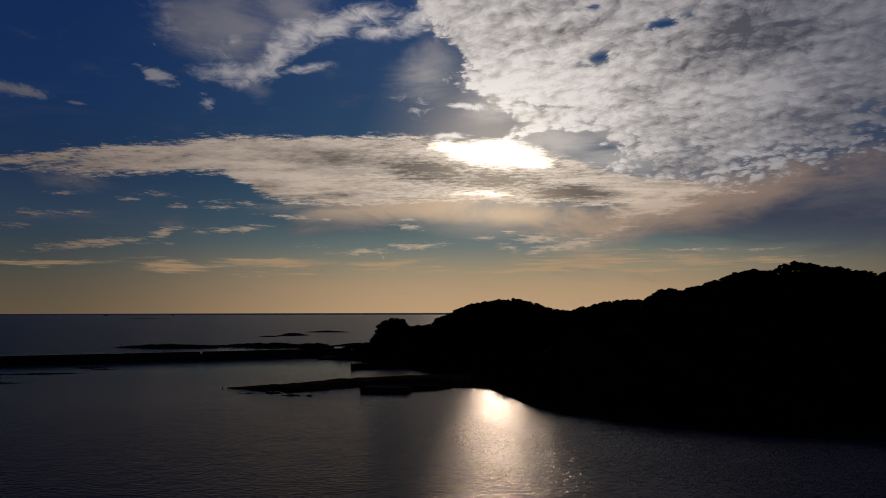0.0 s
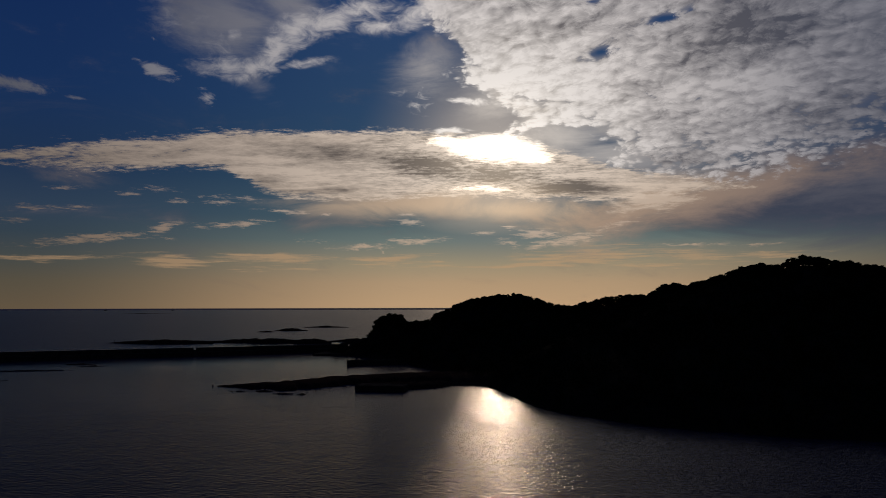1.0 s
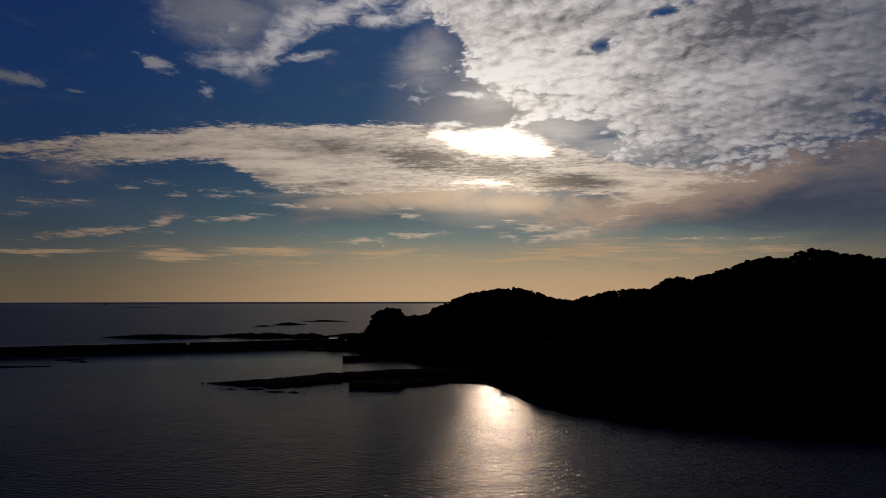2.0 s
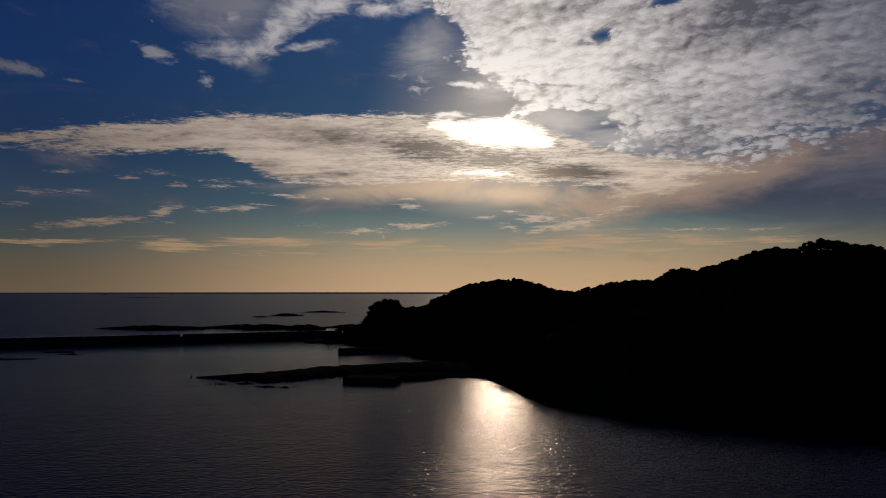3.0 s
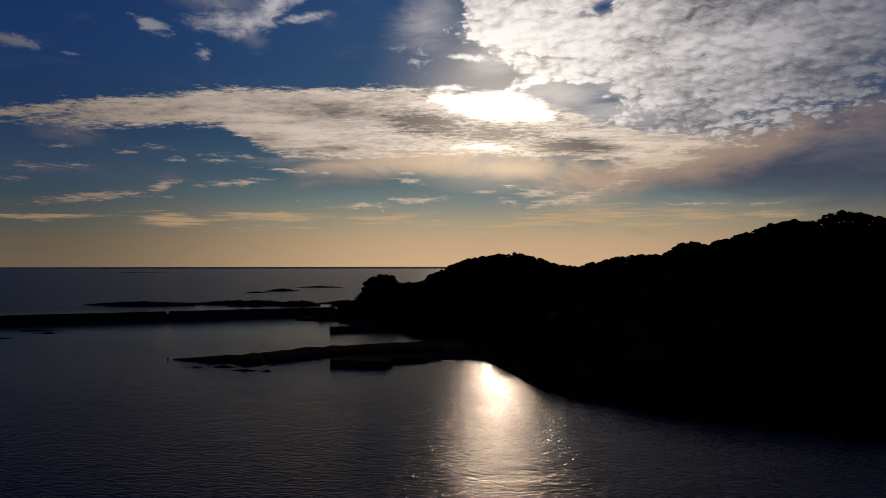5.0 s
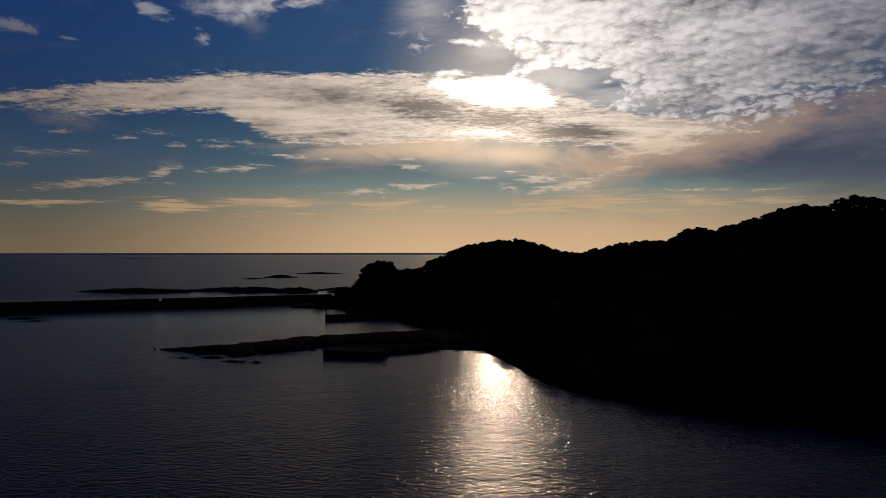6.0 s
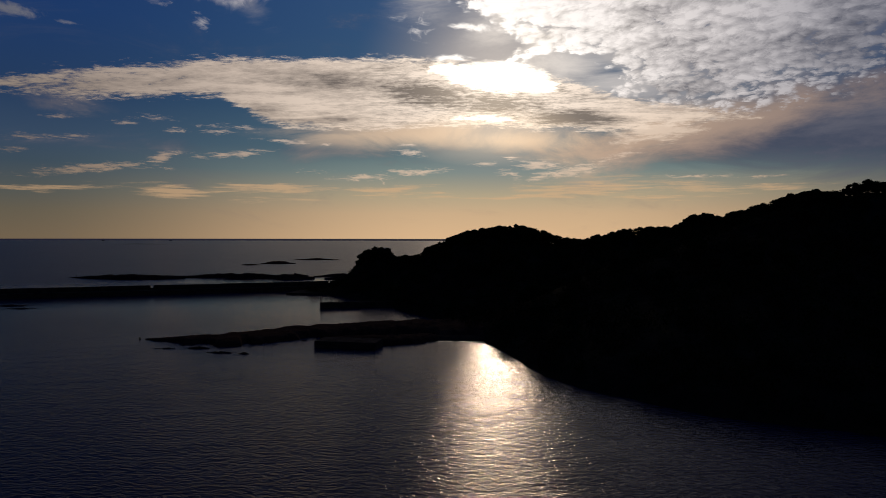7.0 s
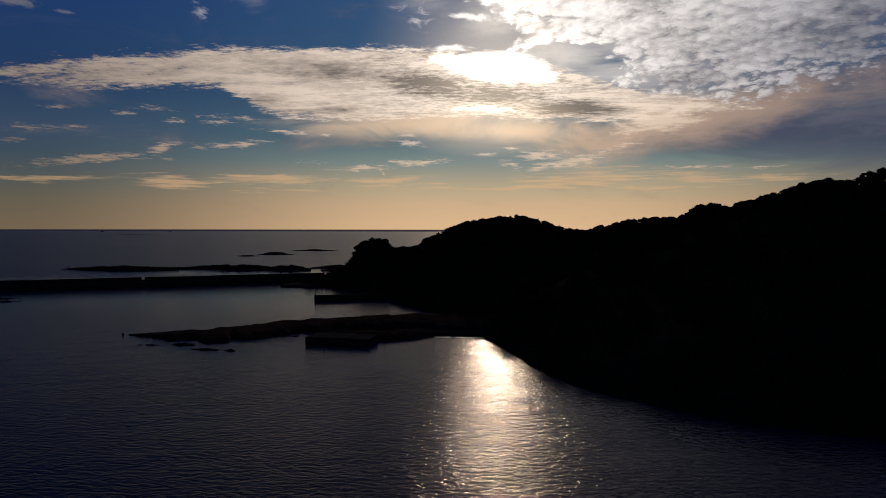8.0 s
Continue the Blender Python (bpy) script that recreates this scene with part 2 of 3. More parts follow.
    air = mix(tree, 1.0, Sock(tree, air.outputs[0]), (0.0006, 0.0006, 0.0006), "MULTIPLY")
    sky = mix(tree, 1.0, clear, air, "ADD")

    # colour of lit and of thick cloud, warmer and brighter towards the sun, tan near the horizon
    low = ramp01(el, 12.0, 3.5)
    lit = mix(tree, wide, srgb(138, 139, 150), srgb(236, 227, 218))
    lit = mix(tree, halo, lit, srgb(255, 248, 238))
    lit = mix(tree, low * 0.8, lit, srgb(196, 164, 128))
    lit = mix(tree, 1.0, lit, mix(tree, 1.0, (1, 1, 1), aside3), "MULTIPLY")
    thick = mix(tree, wide, srgb(60, 66, 82), srgb(110, 105, 104))
    thick = mix(tree, halo, thick, srgb(176, 164, 148))

    cream = mix(tree, 0.6, lit, mix(tree, 1.0, srgb(216, 190, 160), aside3, "MULTIPLY"))
    brown = mix(tree, 0.75, thick, srgb(104, 93, 82))

    # broad soft veil
    soft = noise_tex(tree, flat, 0.2, 9, 0.66, 0.6, size=(0.45, 1.3, 1), shift=(3, 11, 0))
    haze = patches(tree, bent, VEIL)
    veil = ramp01(haze + (soft - 0.5) * 1.9, 0.05, 1.0) * ramp01(haze, 0.0, 0.4) * 0.75
    warm = ramp01(el, 12.0, 8.8)
    sky = mix(tree, veil, sky, mix(tree, warm, mix(tree, 0.5, lit, thick), mix(tree, 1.0, srgb(212, 182, 150), aside3, "MULTIPLY")))
    # dark bank of distant cloud, and the tan plume that rises along it
    bank = ramp01(strip(tree, bent_az, bent_el, BANK, 4.0) + (soft - 0.5) * 1.7, 0.05, 0.95) * 0.92
    sky = mix(tree, bank, sky, mix(tree, ramp01(soft, 0.35, 0.65), srgb(58, 63, 79), srgb(84, 84, 94)))
    plume = ramp01(strip(tree, bent_az, bent_el, PLUME, 4.2) + (soft - 0.5) * 1.7, 0.20, 1.05) * 0.65
    sky = mix(tree, plume, sky, mix(tree, wide.op("POWER", 1.6), srgb(140, 119, 106), srgb(214, 180, 146)))

    # high sheet: mostly closed, blotched in rows that run away to the right, cracked open in places
    turned = tree.nodes.new("ShaderNodeMapping")
    turned.inputs["Rotation"].default_value = (0, 0, radians(20))
    tree.links.new(combine(tree, x / (up + 0.32), y / (up + 0.32)).socket, turned.inputs[0])
    rows = Sock(tree, turned.outputs[0])
    cells = noise_tex(tree, rows, 22.0, 9, 0.70, 0.4, size=(0.8, 1.1, 1))
    cells2 = noise_tex(tree, rows, 22.0, 5, 0.66, 0.4, size=(0.8, 1.1, 1), shift=(0.006, 0.015, 0))
    middle = noise_tex(tree, rows, 13.0, 6, 0.6, 0.5, size=(0.7, 1.2, 1), shift=(2, 8, 0))
    broad = noise_tex(tree, rows, 5.4, 6, 0.58, 0.5, size=(0.7, 1.15, 1), shift=(5, 2, 0))
    cover = noise_tex(tree, rows, 6.5, 3, 0.5, shift=(15, 7, 0))
    # rounded cloudlets with gaps between them
    jolt = combine(tree, (cells - 0.5) * 0.07, (cells2 - 0.5) * 0.07)
    moved = tree.nodes.new("ShaderNodeVectorMath")
    tree.links.new(rows.socket, moved.inputs[0])
    tree.links.new(jolt.socket, moved.inputs[1])
    lump = tree.nodes.new("ShaderNodeTexVoronoi")
    lump.voronoi_dimensions, lump.feature = "2D", "SMOOTH_F1"
    lump.inputs["Scale"].default_value, lump.inputs["Smoothness"].default_value = 40.0, 0.25
    tree.links.new(moved.outputs[0], lump.inputs["Vector"])
    lump = Sock(tree, lump.outputs["Distance"])
    sheet = strip(tree, bent_az, bent_el, SHEET, 7.5) - patches(tree, bent, SHEET_GAPS) * 0.95
    sheet_d = ramp01(sheet * 1.3 + (cells - 0.5) * 2.0 + (middle - 0.5) * 1.2 + (cover - 0.5) * 1.0 - lump * 0.8, -0.16, 0.32) * ramp01(sheet, 0.0, 0.25)
    sky = mix(tree, ramp01(sheet, 0.12, 0.62) * 0.6, sky, mix(tree, 0.35, thick, lit))
    gloom = patches(tree, bent, SHEET_DARK)
    sheet_s = ramp01((broad - 0.5) * 1.5 + (middle - 0.5) * 1.2 + (cells - 0.5) * 0.6 + (cells - cells2) * 1.5 - (lump - 0.35) * 0.45 - gloom * 0.62 + halo * 0.20, -0.80, 0.34, False)
    sheet_c = mix(tree, sheet_s, thick, lit)
    sky = mix(tree, sheet_d * 0.95, sky, sheet_c)

    # long band under the sun, finely rippled, with a toothed upper edge
    ripple = noise_tex(tree, deck, 26.0, 8, 0.72, 0.3, size=(0.6, 1.0, 1), shift=(9, 4, 0))
    swell = noise_tex(tree, deck, 4.5, 10, 0.70, 0.4, size=(0.4, 1.0, 1), shift=(1, 6, 0))
    teeth = noise_tex(tree, flat, 0.9, 8, 0.70, 0.3, size=(0.6, 2.2, 1), shift=(6, 13, 0))
    stripe = strip(tree, az + (w1 - 0.5) * 4.0, el + (w2 - 0.5) * 1.0, BAND, 1.5)
    band = ramp01(stripe * (ramp01(az, -34.0, -14.0) * 0.55 + 0.80) + (ripple - 0.5) * 1.2 + (swell - 0.5) * 1.6 + (teeth - 0.5) * 1.3, 0.34, 0.86) * ramp01(stripe, 0.0, 0.2)
    core = patches(tree, bent, BAND_DARK)
    band_s = ramp01((ripple - 0.5) * (halo * 3.6 + 0.9) + (swell - 0.5) * 2.1 + (teeth - 0.5) * 0.9 - core * 0.8, -0.80, 0.18, False)
    sky = mix(tree, band * 0.95, sky, mix(tree, band_s, brown, cream))
    fan = patches(tree, bent, FAN)
    fan = ramp01(fan * 1.2 + (teeth - 0.5) * 2.4 + (swell - 0.5), 0.3, 1.0) * ramp01(fan, 0.0, 0.25) * 0.7
    sky = mix(tree, fan, sky, cream)

    # torn wisps and small clouds
    torn = noise_tex(tree, flat, 0.75, 10, 0.68, 0.8, size=(0.6, 1.3, 1))
    wisp = patches(tree, bent, RIDGE)
    puff = ramp01(wisp * 1.1 + (torn - 0.5) * 1.9, 0.10, 1.15) * ramp01(wisp, 0.0, 0.4) * 0.9
    sky = mix(tree, puff, sky, lit)
    wisp = patches(tree, bent, PUFF)
    puff = ramp01(wisp * 1.2 + (torn - 0.5) * 2.6, 0.28, 1.15) * ramp01(wisp, 0.0, 0.2) * 0.9
    sky = mix(tree, puff, sky, lit)
    fine = noise_tex(tree, flat, 1.5, 10, 0.74, 0.5, size=(0.5, 3.0, 1), shift=(2, 8, 0))
    bits = patches(tree, bent, LOW_PUFF).op("MAXIMUM", patches(tree, bent, SMALL_PUFF)).op("MAXIMUM", patches(tree, bent, TINY_PUFF))
    bits = ramp01(bits * 1.2 + (fine - 0.5) * 4.0, 0.42, 1.35) * ramp01(bits, 0.0, 0.25) * 0.72
    sky = mix(tree, bits, sky, mix(tree, 0.4, lit, mix(tree, 1.0, srgb(206, 172, 140), aside3, "MULTIPLY")))
    lines = noise_tex(tree, flat, 1.0, 9, 0.70, 0.3, size=(0.2, 3.4, 1), shift=(4, 1, 0))
    streak = patches(tree, bent, STREAK)
    streak = ramp01(streak * 1.1 + (lines - 0.5) * 3.0, 0.25, 1.0) * ramp01(streak, 0.0, 0.25) * 0.7
    sky = mix(tree, streak, sky, mix(tree, 1.0, srgb(190, 156, 118), mix(tree, 0.5, (1, 1, 1), aside3), "MULTIPLY"))

    # the veiled sun
    glow = patches(tree, bent, SUN_GLOW)
    glow = ramp01(glow + (ripple - 0.5) * 0.55 + (torn - 0.5) * 0.5, 0.16, 0.5)
    sky = mix(tree, 1.0, sky, mix(tree, glow, (0, 0, 0), (1.1, 0.95, 0.75)), "ADD")
    sky = mix(tree, 1.0, sky, mix(tree, ramp01(near, 7.0, 0.0).op("POWER", 1.5), (0, 0, 0), (0.26, 0.21, 0.15)), "ADD")

    under = patches(tree, flat, ((0.2, 8.60, 9.0, 2.6, 0, 1),))
    sky = mix(tree, 1.0, sky, mix(tree, under, (0, 0, 0), (0.30, 0.21, 0.11)), "ADD")

    # the sea goes on past the sheet of water
    sky = mix(tree, ramp01(el, -0.14, -0.18), sky, mix(tree, ramp01(aslant, 34.0, 2.0), srgb(28, 28, 42), srgb(48, 45, 47)))
    back = tree.nodes.new("ShaderNodeBackground")
    tree.links.new(sky.socket, back.inputs[0])
    back.inputs[1].default_value = 1.0
    out = tree.nodes.new("ShaderNodeOutputWorld")
    tree.links.new(back.outputs[0], out.inputs[0])


make_sky()
sun = new("sun", bpy.data.lights.new("sun", "SUN"))
sun.data.energy, sun.data.angle, sun.data.color = 0.42, radians(0.9), (1.0, 0.71, 0.50)
sun.matrix_world = look((0, 0, 0), (-math.sin(radians(SUN_AZ)) * math.cos(radians(SUN_EL)), -math.cos(radians(SUN_AZ)) * math.cos(radians(SUN_EL)), -math.sin(radians(SUN_EL))))
sun.location = (0, 0, 200)


# ---- materials ----
def material(name, tones, scale, rough, metal=0.0, bump=0.3, grain=8.0, depth=0.05, wet=0.0, gloss=0.0):
    """A worn solid surface: three tones over two scales of noise, with relief. wet: how far patches of it gleam."""
    m = bpy.data.materials.new(name)
    m.use_nodes = True
    tree = m.node_tree
    shader = tree.nodes["Principled BSDF"]
    geo = tree.nodes.new("ShaderNodeNewGeometry")
    place = Sock(tree, geo.outputs["Position"])
    coarse = noise_tex(tree, place, scale, 5, 0.6, 0.3)
    small = noise_tex(tree, place, scale * grain, 4, 0.6)
    blend = coarse * 0.65 + small * 0.35
    tree.links.new(color_ramp(tree, blend, ((0.32, tones[0]), (0.5, tones[1]), (0.7, tones[2]))).socket, shader.inputs["Base Color"])
    r = ramp01(coarse, 0.45, 0.62) * (-wet) + rough
    tree.links.new(r.socket, shader.inputs["Roughness"])
    shader.inputs["Metallic"].default_value = metal
    shader.inputs["Specular IOR Level"].default_value = gloss
    b = tree.nodes.new("ShaderNodeBump")
    b.inputs["Strength"].default_value, b.inputs["Distance"].default_value = bump, depth
    tree.links.new((coarse * 0.6 + small * 0.4).socket, b.inputs["Height"])
    tree.links.new(b.outputs[0], shader.inputs["Normal"])
    return m


def leaf_material(name, tones):
    m = bpy.data.materials.new(name)
    m.use_nodes = True
    tree = m.node_tree
    shader = tree.nodes["Principled BSDF"]
    geo = tree.nodes.new("ShaderNodeNewGeometry")
    info = tree.nodes.new("ShaderNodeObjectInfo")
    v = Sock(tree, geo.outputs["Random Per Island"]) * 0.7 + Sock(tree, info.outputs["Random"]) * 0.3
    tree.links.new(color_ramp(tree, v, ((0.1, tones[0]), (0.5, tones[1]), (0.9, tones[2]))).socket, shader.inputs["Base Color"])
    shader.inputs["Roughness"].default_value = 0.9
    shader.inputs["Specular IOR Level"].default_value = 0.0
    return m


def water_material():
    m = bpy.data.materials.new("sea_water")
    m.use_nodes = True
    tree = m.node_tree
    shader = tree.nodes["Principled BSDF"]
    geo = tree.nodes.new("ShaderNodeNewGeometry")
    place = Sock(tree, geo.outputs["Position"])
    split = tree.nodes.new("ShaderNodeSeparateXYZ")
    tree.links.new(place.socket, split.inputs[0])
    open_sea = ramp01(Sock(tree, split.outputs[1]) * 0.88 + Sock(tree, split.outputs[0]) * -0.46, 400.0, 520.0)
    calm = noise_tex(tree, place, 0.012, 4, 0.5, size=(0.35, 1, 1))
    ripples = noise_tex(tree, place, 1.15, 2, 0.5, 0.4, size=(0.65, 1.25, 1))
    chop = noise_tex(tree, place, 2.8, 2, 0.5, 0.4, size=(0.8, 1.0, 1), shift=(40, 9, 0))
    shader.inputs["Base Color"].default_value = (0.003, 0.010, 0.058, 1)
    shader.inputs["IOR"].default_value = 1.333
    shader.inputs["Specular IOR Level"].default_value = 0.052
    # smooth water in the lee of the reef
    lee = tree.nodes.new("ShaderNodeMapping")
    lee.vector_type = "TEXTURE"
    lee.inputs["Location"].default_value, lee.inputs["Rotation"].default_value, lee.inputs["Scale"].default_value = (-130, 485, 0), (0, 0, radians(12)), (115, 46, 1)
    tree.links.new(place.socket, lee.inputs[0])
    pool = tree.nodes.new("ShaderNodeTexGradient")
    pool.gradient_type = "SPHERICAL"
    tree.links.new(lee.outputs[0], pool.inputs[0])
    lee = ramp01(Sock(tree, pool.outputs[1]) + (noise_tex(tree, place, 0.05, 4, 0.6, size=(0.4, 1, 1)) - 0.5) * 0.8, 0.1, 0.5)
    open_sea = open_sea * (lee * -0.9 + 1.0)
    tree.links.new((open_sea * 0.16 + calm * 0.04 + 0.11).socket, shader.inputs["Roughness"])
    gusts = noise_tex(tree, place, 0.07, 4, 0.6, 0.3, size=(0.45, 1, 1), shift=(12, 5, 0))
    b = tree.nodes.new("ShaderNodeBump")
    shelter = ramp01(Sock(tree, split.outputs[1]), 90.0, 238.0)
    tree.links.new((shelter * -0.52 + ramp01(Sock(tree, split.outputs[1]), 240.0, 320.0) * -0.42 + open_sea * 0.8 + 1.05).op("MULTIPLY", gusts * 0.9 + 0.55).socket, b.inputs["Strength"])
    b.inputs["Distance"].default_value = 0.27
    tree.links.new((ripples * 0.8 + chop * 0.3).socket, b.inputs["Height"])
    tree.links.new(b.outputs[0], shader.inputs["Normal"])
    return m


WATER = water_material()
ROCK = material("dark_shore_rock", ((0.024, 0.017, 0.014), (0.042, 0.029, 0.023), (0.07, 0.05, 0.042)), 0.35, 0.9, bump=0.8, depth=0.2, wet=0.1)
EARTH = material("woodland_soil", ((0.018, 0.018, 0.012), (0.028, 0.027, 0.017), (0.045, 0.04, 0.028)), 0.25, 0.95, bump=0.6, depth=0.3)
SAND = material("damp_sand", ((0.03, 0.025, 0.02), (0.045, 0.038, 0.03), (0.07, 0.06, 0.047)), 0.2, 0.7, bump=0.3, depth=0.08, wet=0.4)
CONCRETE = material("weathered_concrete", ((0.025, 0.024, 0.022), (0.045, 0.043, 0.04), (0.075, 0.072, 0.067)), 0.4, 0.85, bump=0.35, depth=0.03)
BARK = material("dark_bark", ((0.04, 0.032, 0.024), (0.07, 0.055, 0.04), (0.10, 0.08, 0.06)), 3.0, 0.9, bump=0.6)
STEEL = material("rusty_painted_steel", ((0.07, 0.05, 0.04), (0.10, 0.085, 0.075), (0.16, 0.15, 0.14)), 4.0, 0.6, metal=0.3, bump=0.2, depth=0.01)
HULL = material("dark_ship_paint", ((0.03, 0.03, 0.035), (0.05, 0.05, 0.055), (0.08, 0.08, 0.085)), 0.2, 0.6)
CABIN = material("dulled_white_paint", ((0.4, 0.4, 0.39), (0.5, 0.5, 0.48), (0.6, 0.6, 0.58)), 0.2, 0.6)
LEAF = leaf_material("evergreen_leaves", ((0.015, 0.023, 0.009), (0.019, 0.029, 0.011), (0.025, 0.036, 0.014)))
SCRUB = leaf_material("scrub_leaves", ((0.015, 0.021, 0.009), (0.019, 0.026, 0.011), (0.026, 0.031, 0.015)))


# ---- building helpers ----
def mesh_object(name, verts, faces, mat, parent=None, smooth=False):
    me = bpy.data.meshes.new(name)
    me.from_pydata([tuple(v) for v in verts], [], [tuple(f) for f in faces])
    me.materials.append(mat)
    if smooth:
        me.polygons.foreach_set("use_smooth", [True] * len(me.polygons))
    me.update()
    ob = new(name, me)
    if parent is not None:
        ob.parent = parent
    return ob


def part(name, bm, mat, parent, label=""):
    """A bmesh as one mesh object under a thing or part."""
    me = bpy.data.meshes.new(name)
    bm.to_mesh(me)
    bm.free()
    me.materials.append(mat)
    ob = new(name, me)
    ob.parent = parent
    return tagged(ob, label)


def thing(name, at, label, category, group="", turn=0.0):
    ob = new(name)
    ob.empty_display_size = 0.5
    ob.matrix_world = pose(*at, 0, 0, turn)
    return tagged(ob, label, category, group)


def box(bm, x0, x1, y0, y1, z0, z1, bevel=0.0):
    got = bmesh.ops.create_cube(bm, size=1.0)
    bmesh.ops.scale(bm, vec=(x1 - x0, y1 - y0, z1 - z0), verts=got["verts"])
    bmesh.ops.translate(bm, vec=((x0 + x1) / 2, (y0 + y1) / 2, (z0 + z1) / 2), verts=got["verts"])
    if bevel:
        edges = {e for v in got["verts"] for e in v.link_edges}
        bmesh.ops.bevel(bm, geom=list(edges), offset=bevel, segments=2, affect="EDGES")
    return bm


def tube(verts, faces, path, radii, sides=7):
    """Adds a tapered tube along a path to lists of vertices and faces."""
    start = len(verts)
    for i, (p, r) in enumerate(zip(path, radii)):
        p = Vector(p)
        ahead = (Vector(path[min(i + 1, len(path) - 1)]) - Vector(path[max(i - 1, 0)])).normalized()
        a = ahead.cross(Vector((0.31, 0.87, 0.2))).normalized()
        b = ahead.cross(a)
        for k in range(sides):
            t = 2 * math.pi * k / sides
            verts.append(p + (a * math.cos(t) + b * math.sin(t)) * r)
    for i in range(len(path) - 1):
        for k in range(sides):
            q, w = start + i * sides + k, start + i * sides + (k + 1) % sides
            faces.append((q, w, w + sides, q + sides))
    faces.append(tuple(start + (len(path) - 1) * sides + k for k in range(sides)))
    faces.append(tuple(start + k for k in reversed(range(sides))))


def fbm(x, y, scale, seed=0.0, octaves=4):
    return noise.fractal(Vector((x * scale, y * scale, seed)), 0.9, 2.1, octaves)


# ---- the sea ----
def make_sea():
    def axis(lo, a, b, hi, step):
        inner = list(np.arange(a, b + 0.1, step))
        left, right = [], []
        v, s = a, step
        while v > lo:
            s *= 1.16
            v -= s
            left.append(max(v, lo))
        v, s = b, step
        while v < hi:
            s *= 1.16
            v += s
            right.append(min(v, hi))
        return np.array(left[::-1] + inner + right)

    xs, ys = axis(-4900, -120, 90, 4900, 1.4), axis(-4900, 85, 245, 4980, 1.1)
    gx, gy = np.meshgrid(xs, ys, indexing="ij")
    gz = np.zeros_like(gx)
    rng = np.random.default_rng(4)
    for _ in range(14):
        length = rng.uniform(3.0, 9.0)
        way = rng.normal(math.pi / 2 + 0.25, 0.5)
        gz += 0.0025 * length ** 0.5 * np.sin((gx * math.cos(way) + gy * math.sin(way)) * 2 * math.pi / length + rng.uniform(0, 6.28))
    fade = np.clip((gx + 150) / 40, 0, 1) * np.clip((130 - gx) / 40, 0, 1) * np.clip((gy - 65) / 30, 0, 1) * np.clip((270 - gy) / 30, 0, 1)
    gz *= fade
    nx, ny = gx.shape
    verts = np.stack([gx, gy, gz], -1).reshape(-1, 3)
    i = np.arange(nx - 1)[:, None] * ny + np.arange(ny - 1)[None, :]
    faces = np.stack([i, i + ny, i + ny + 1, i + 1], -1).reshape(-1, 4)
    ob = mesh_object("water", verts.tolist(), faces.tolist(), WATER, smooth=True)
    tagged(ob, "calm dark sea with fine ripples and sun glitter", "sea", kind="structure")


make_sea()

# ---- the wooded headland ----
SHORE = [(20, 180), (12.5, 192), (8.5, 204.5), (4.5, 220.5), (-0.6, 236), (-6, 247), (-13, 262), (-17, 281), (-24, 294), (-32, 306),
         (-38, 322), (-47, 333), (-56, 343), (-70, 369), (-92, 377), (-97, 392), (-92, 410), (-86, 428), (-70, 448), (-30, 452),
         (30, 442), (100, 425), (190, 405), (300, 385), (420, 330), (430, 100), (340, 108), (260, 116), (200, 126), (150, 138), (100, 147), (62, 154), (36, 165)]
CREST = [(-82, 414, 3.0), (-77, 413, 5.7), (-74, 413, 10.6), (-71, 413, 15.1), (-66, 412, 21.3), (-60, 413, 23.4), (-56, 412, 22.4), (-50, 409, 17.9),
         (-37, 404, 19.4), (-32, 402, 22.8), (-23, 400, 27.1), (-7, 398, 32.7), (3, 396, 34.0), (12, 396, 34.6), (23, 388, 32.8), (30, 383, 29.2), (42, 374,
         27.3), (54, 370, 30.0), (67, 365, 33.0), (77, 358, 32.8), (84, 354, 35.3), (89, 350, 38.6), (93, 347, 39.0), (97, 342, 36.9), (104, 330, 40.3), (116,
         312, 45.8), (126, 310, 45.8), (136, 307, 49.1), (150, 301, 46.3), (166, 295, 43.5), (205, 274, 42), (280, 252, 38), (400, 235, 30)]


def segment_distance(px, py, a, b):
    ax, ay, bx, by = a[0], a[1], b[0], b[1]
    t = np.clip(((px - ax) * (bx - ax) + (py - ay) * (by - ay)) / ((bx - ax) ** 2 + (by - ay) ** 2), 0, 1)
    return np.hypot(px - ax - t * (bx - ax), py - ay - t * (by - ay)), t


def land_height(px, py):
    """Height of the bare ground: rises from the shoreline to the crest. Negative in the water."""
    px, py = np.asarray(px, float), np.asarray(py, float)
    inside = np.zeros(px.shape, bool)
    shore = np.full(px.shape, 1e9)
    for a, b in zip(SHORE, SHORE[1:] + SHORE[:1]):
        shore = np.minimum(shore, segment_distance(px, py, a, b)[0])
        cross = (a[1] > py) != (b[1] > py)
        xi = a[0] + (py - a[1]) * (b[0] - a[0]) / ((b[1] - a[1]) or 1e-9)
        inside ^= cross & (px < xi)
    crest, top = np.full(px.shape, 1e9), np.zeros(px.shape)
    for a, b in zip(CREST, CREST[1:]):
        d, t = segment_distance(px, py, a, b)
        z = a[2] + t * (b[2] - a[2])
        ground = np.maximum(z - 4.6, z * 0.45)
        closer = d < crest
        crest, top = np.where(closer, d, crest), np.where(closer, ground, top)
    rise = shore / (shore + crest + 1e-6)
    h = top * (0.25 * np.sqrt(rise) + 0.75 * rise ** 1.15) + np.minimum(shore, 2.0) * 0.5
    return np.where(inside, h, -np.minimum(shore * 0.5, 3.0))


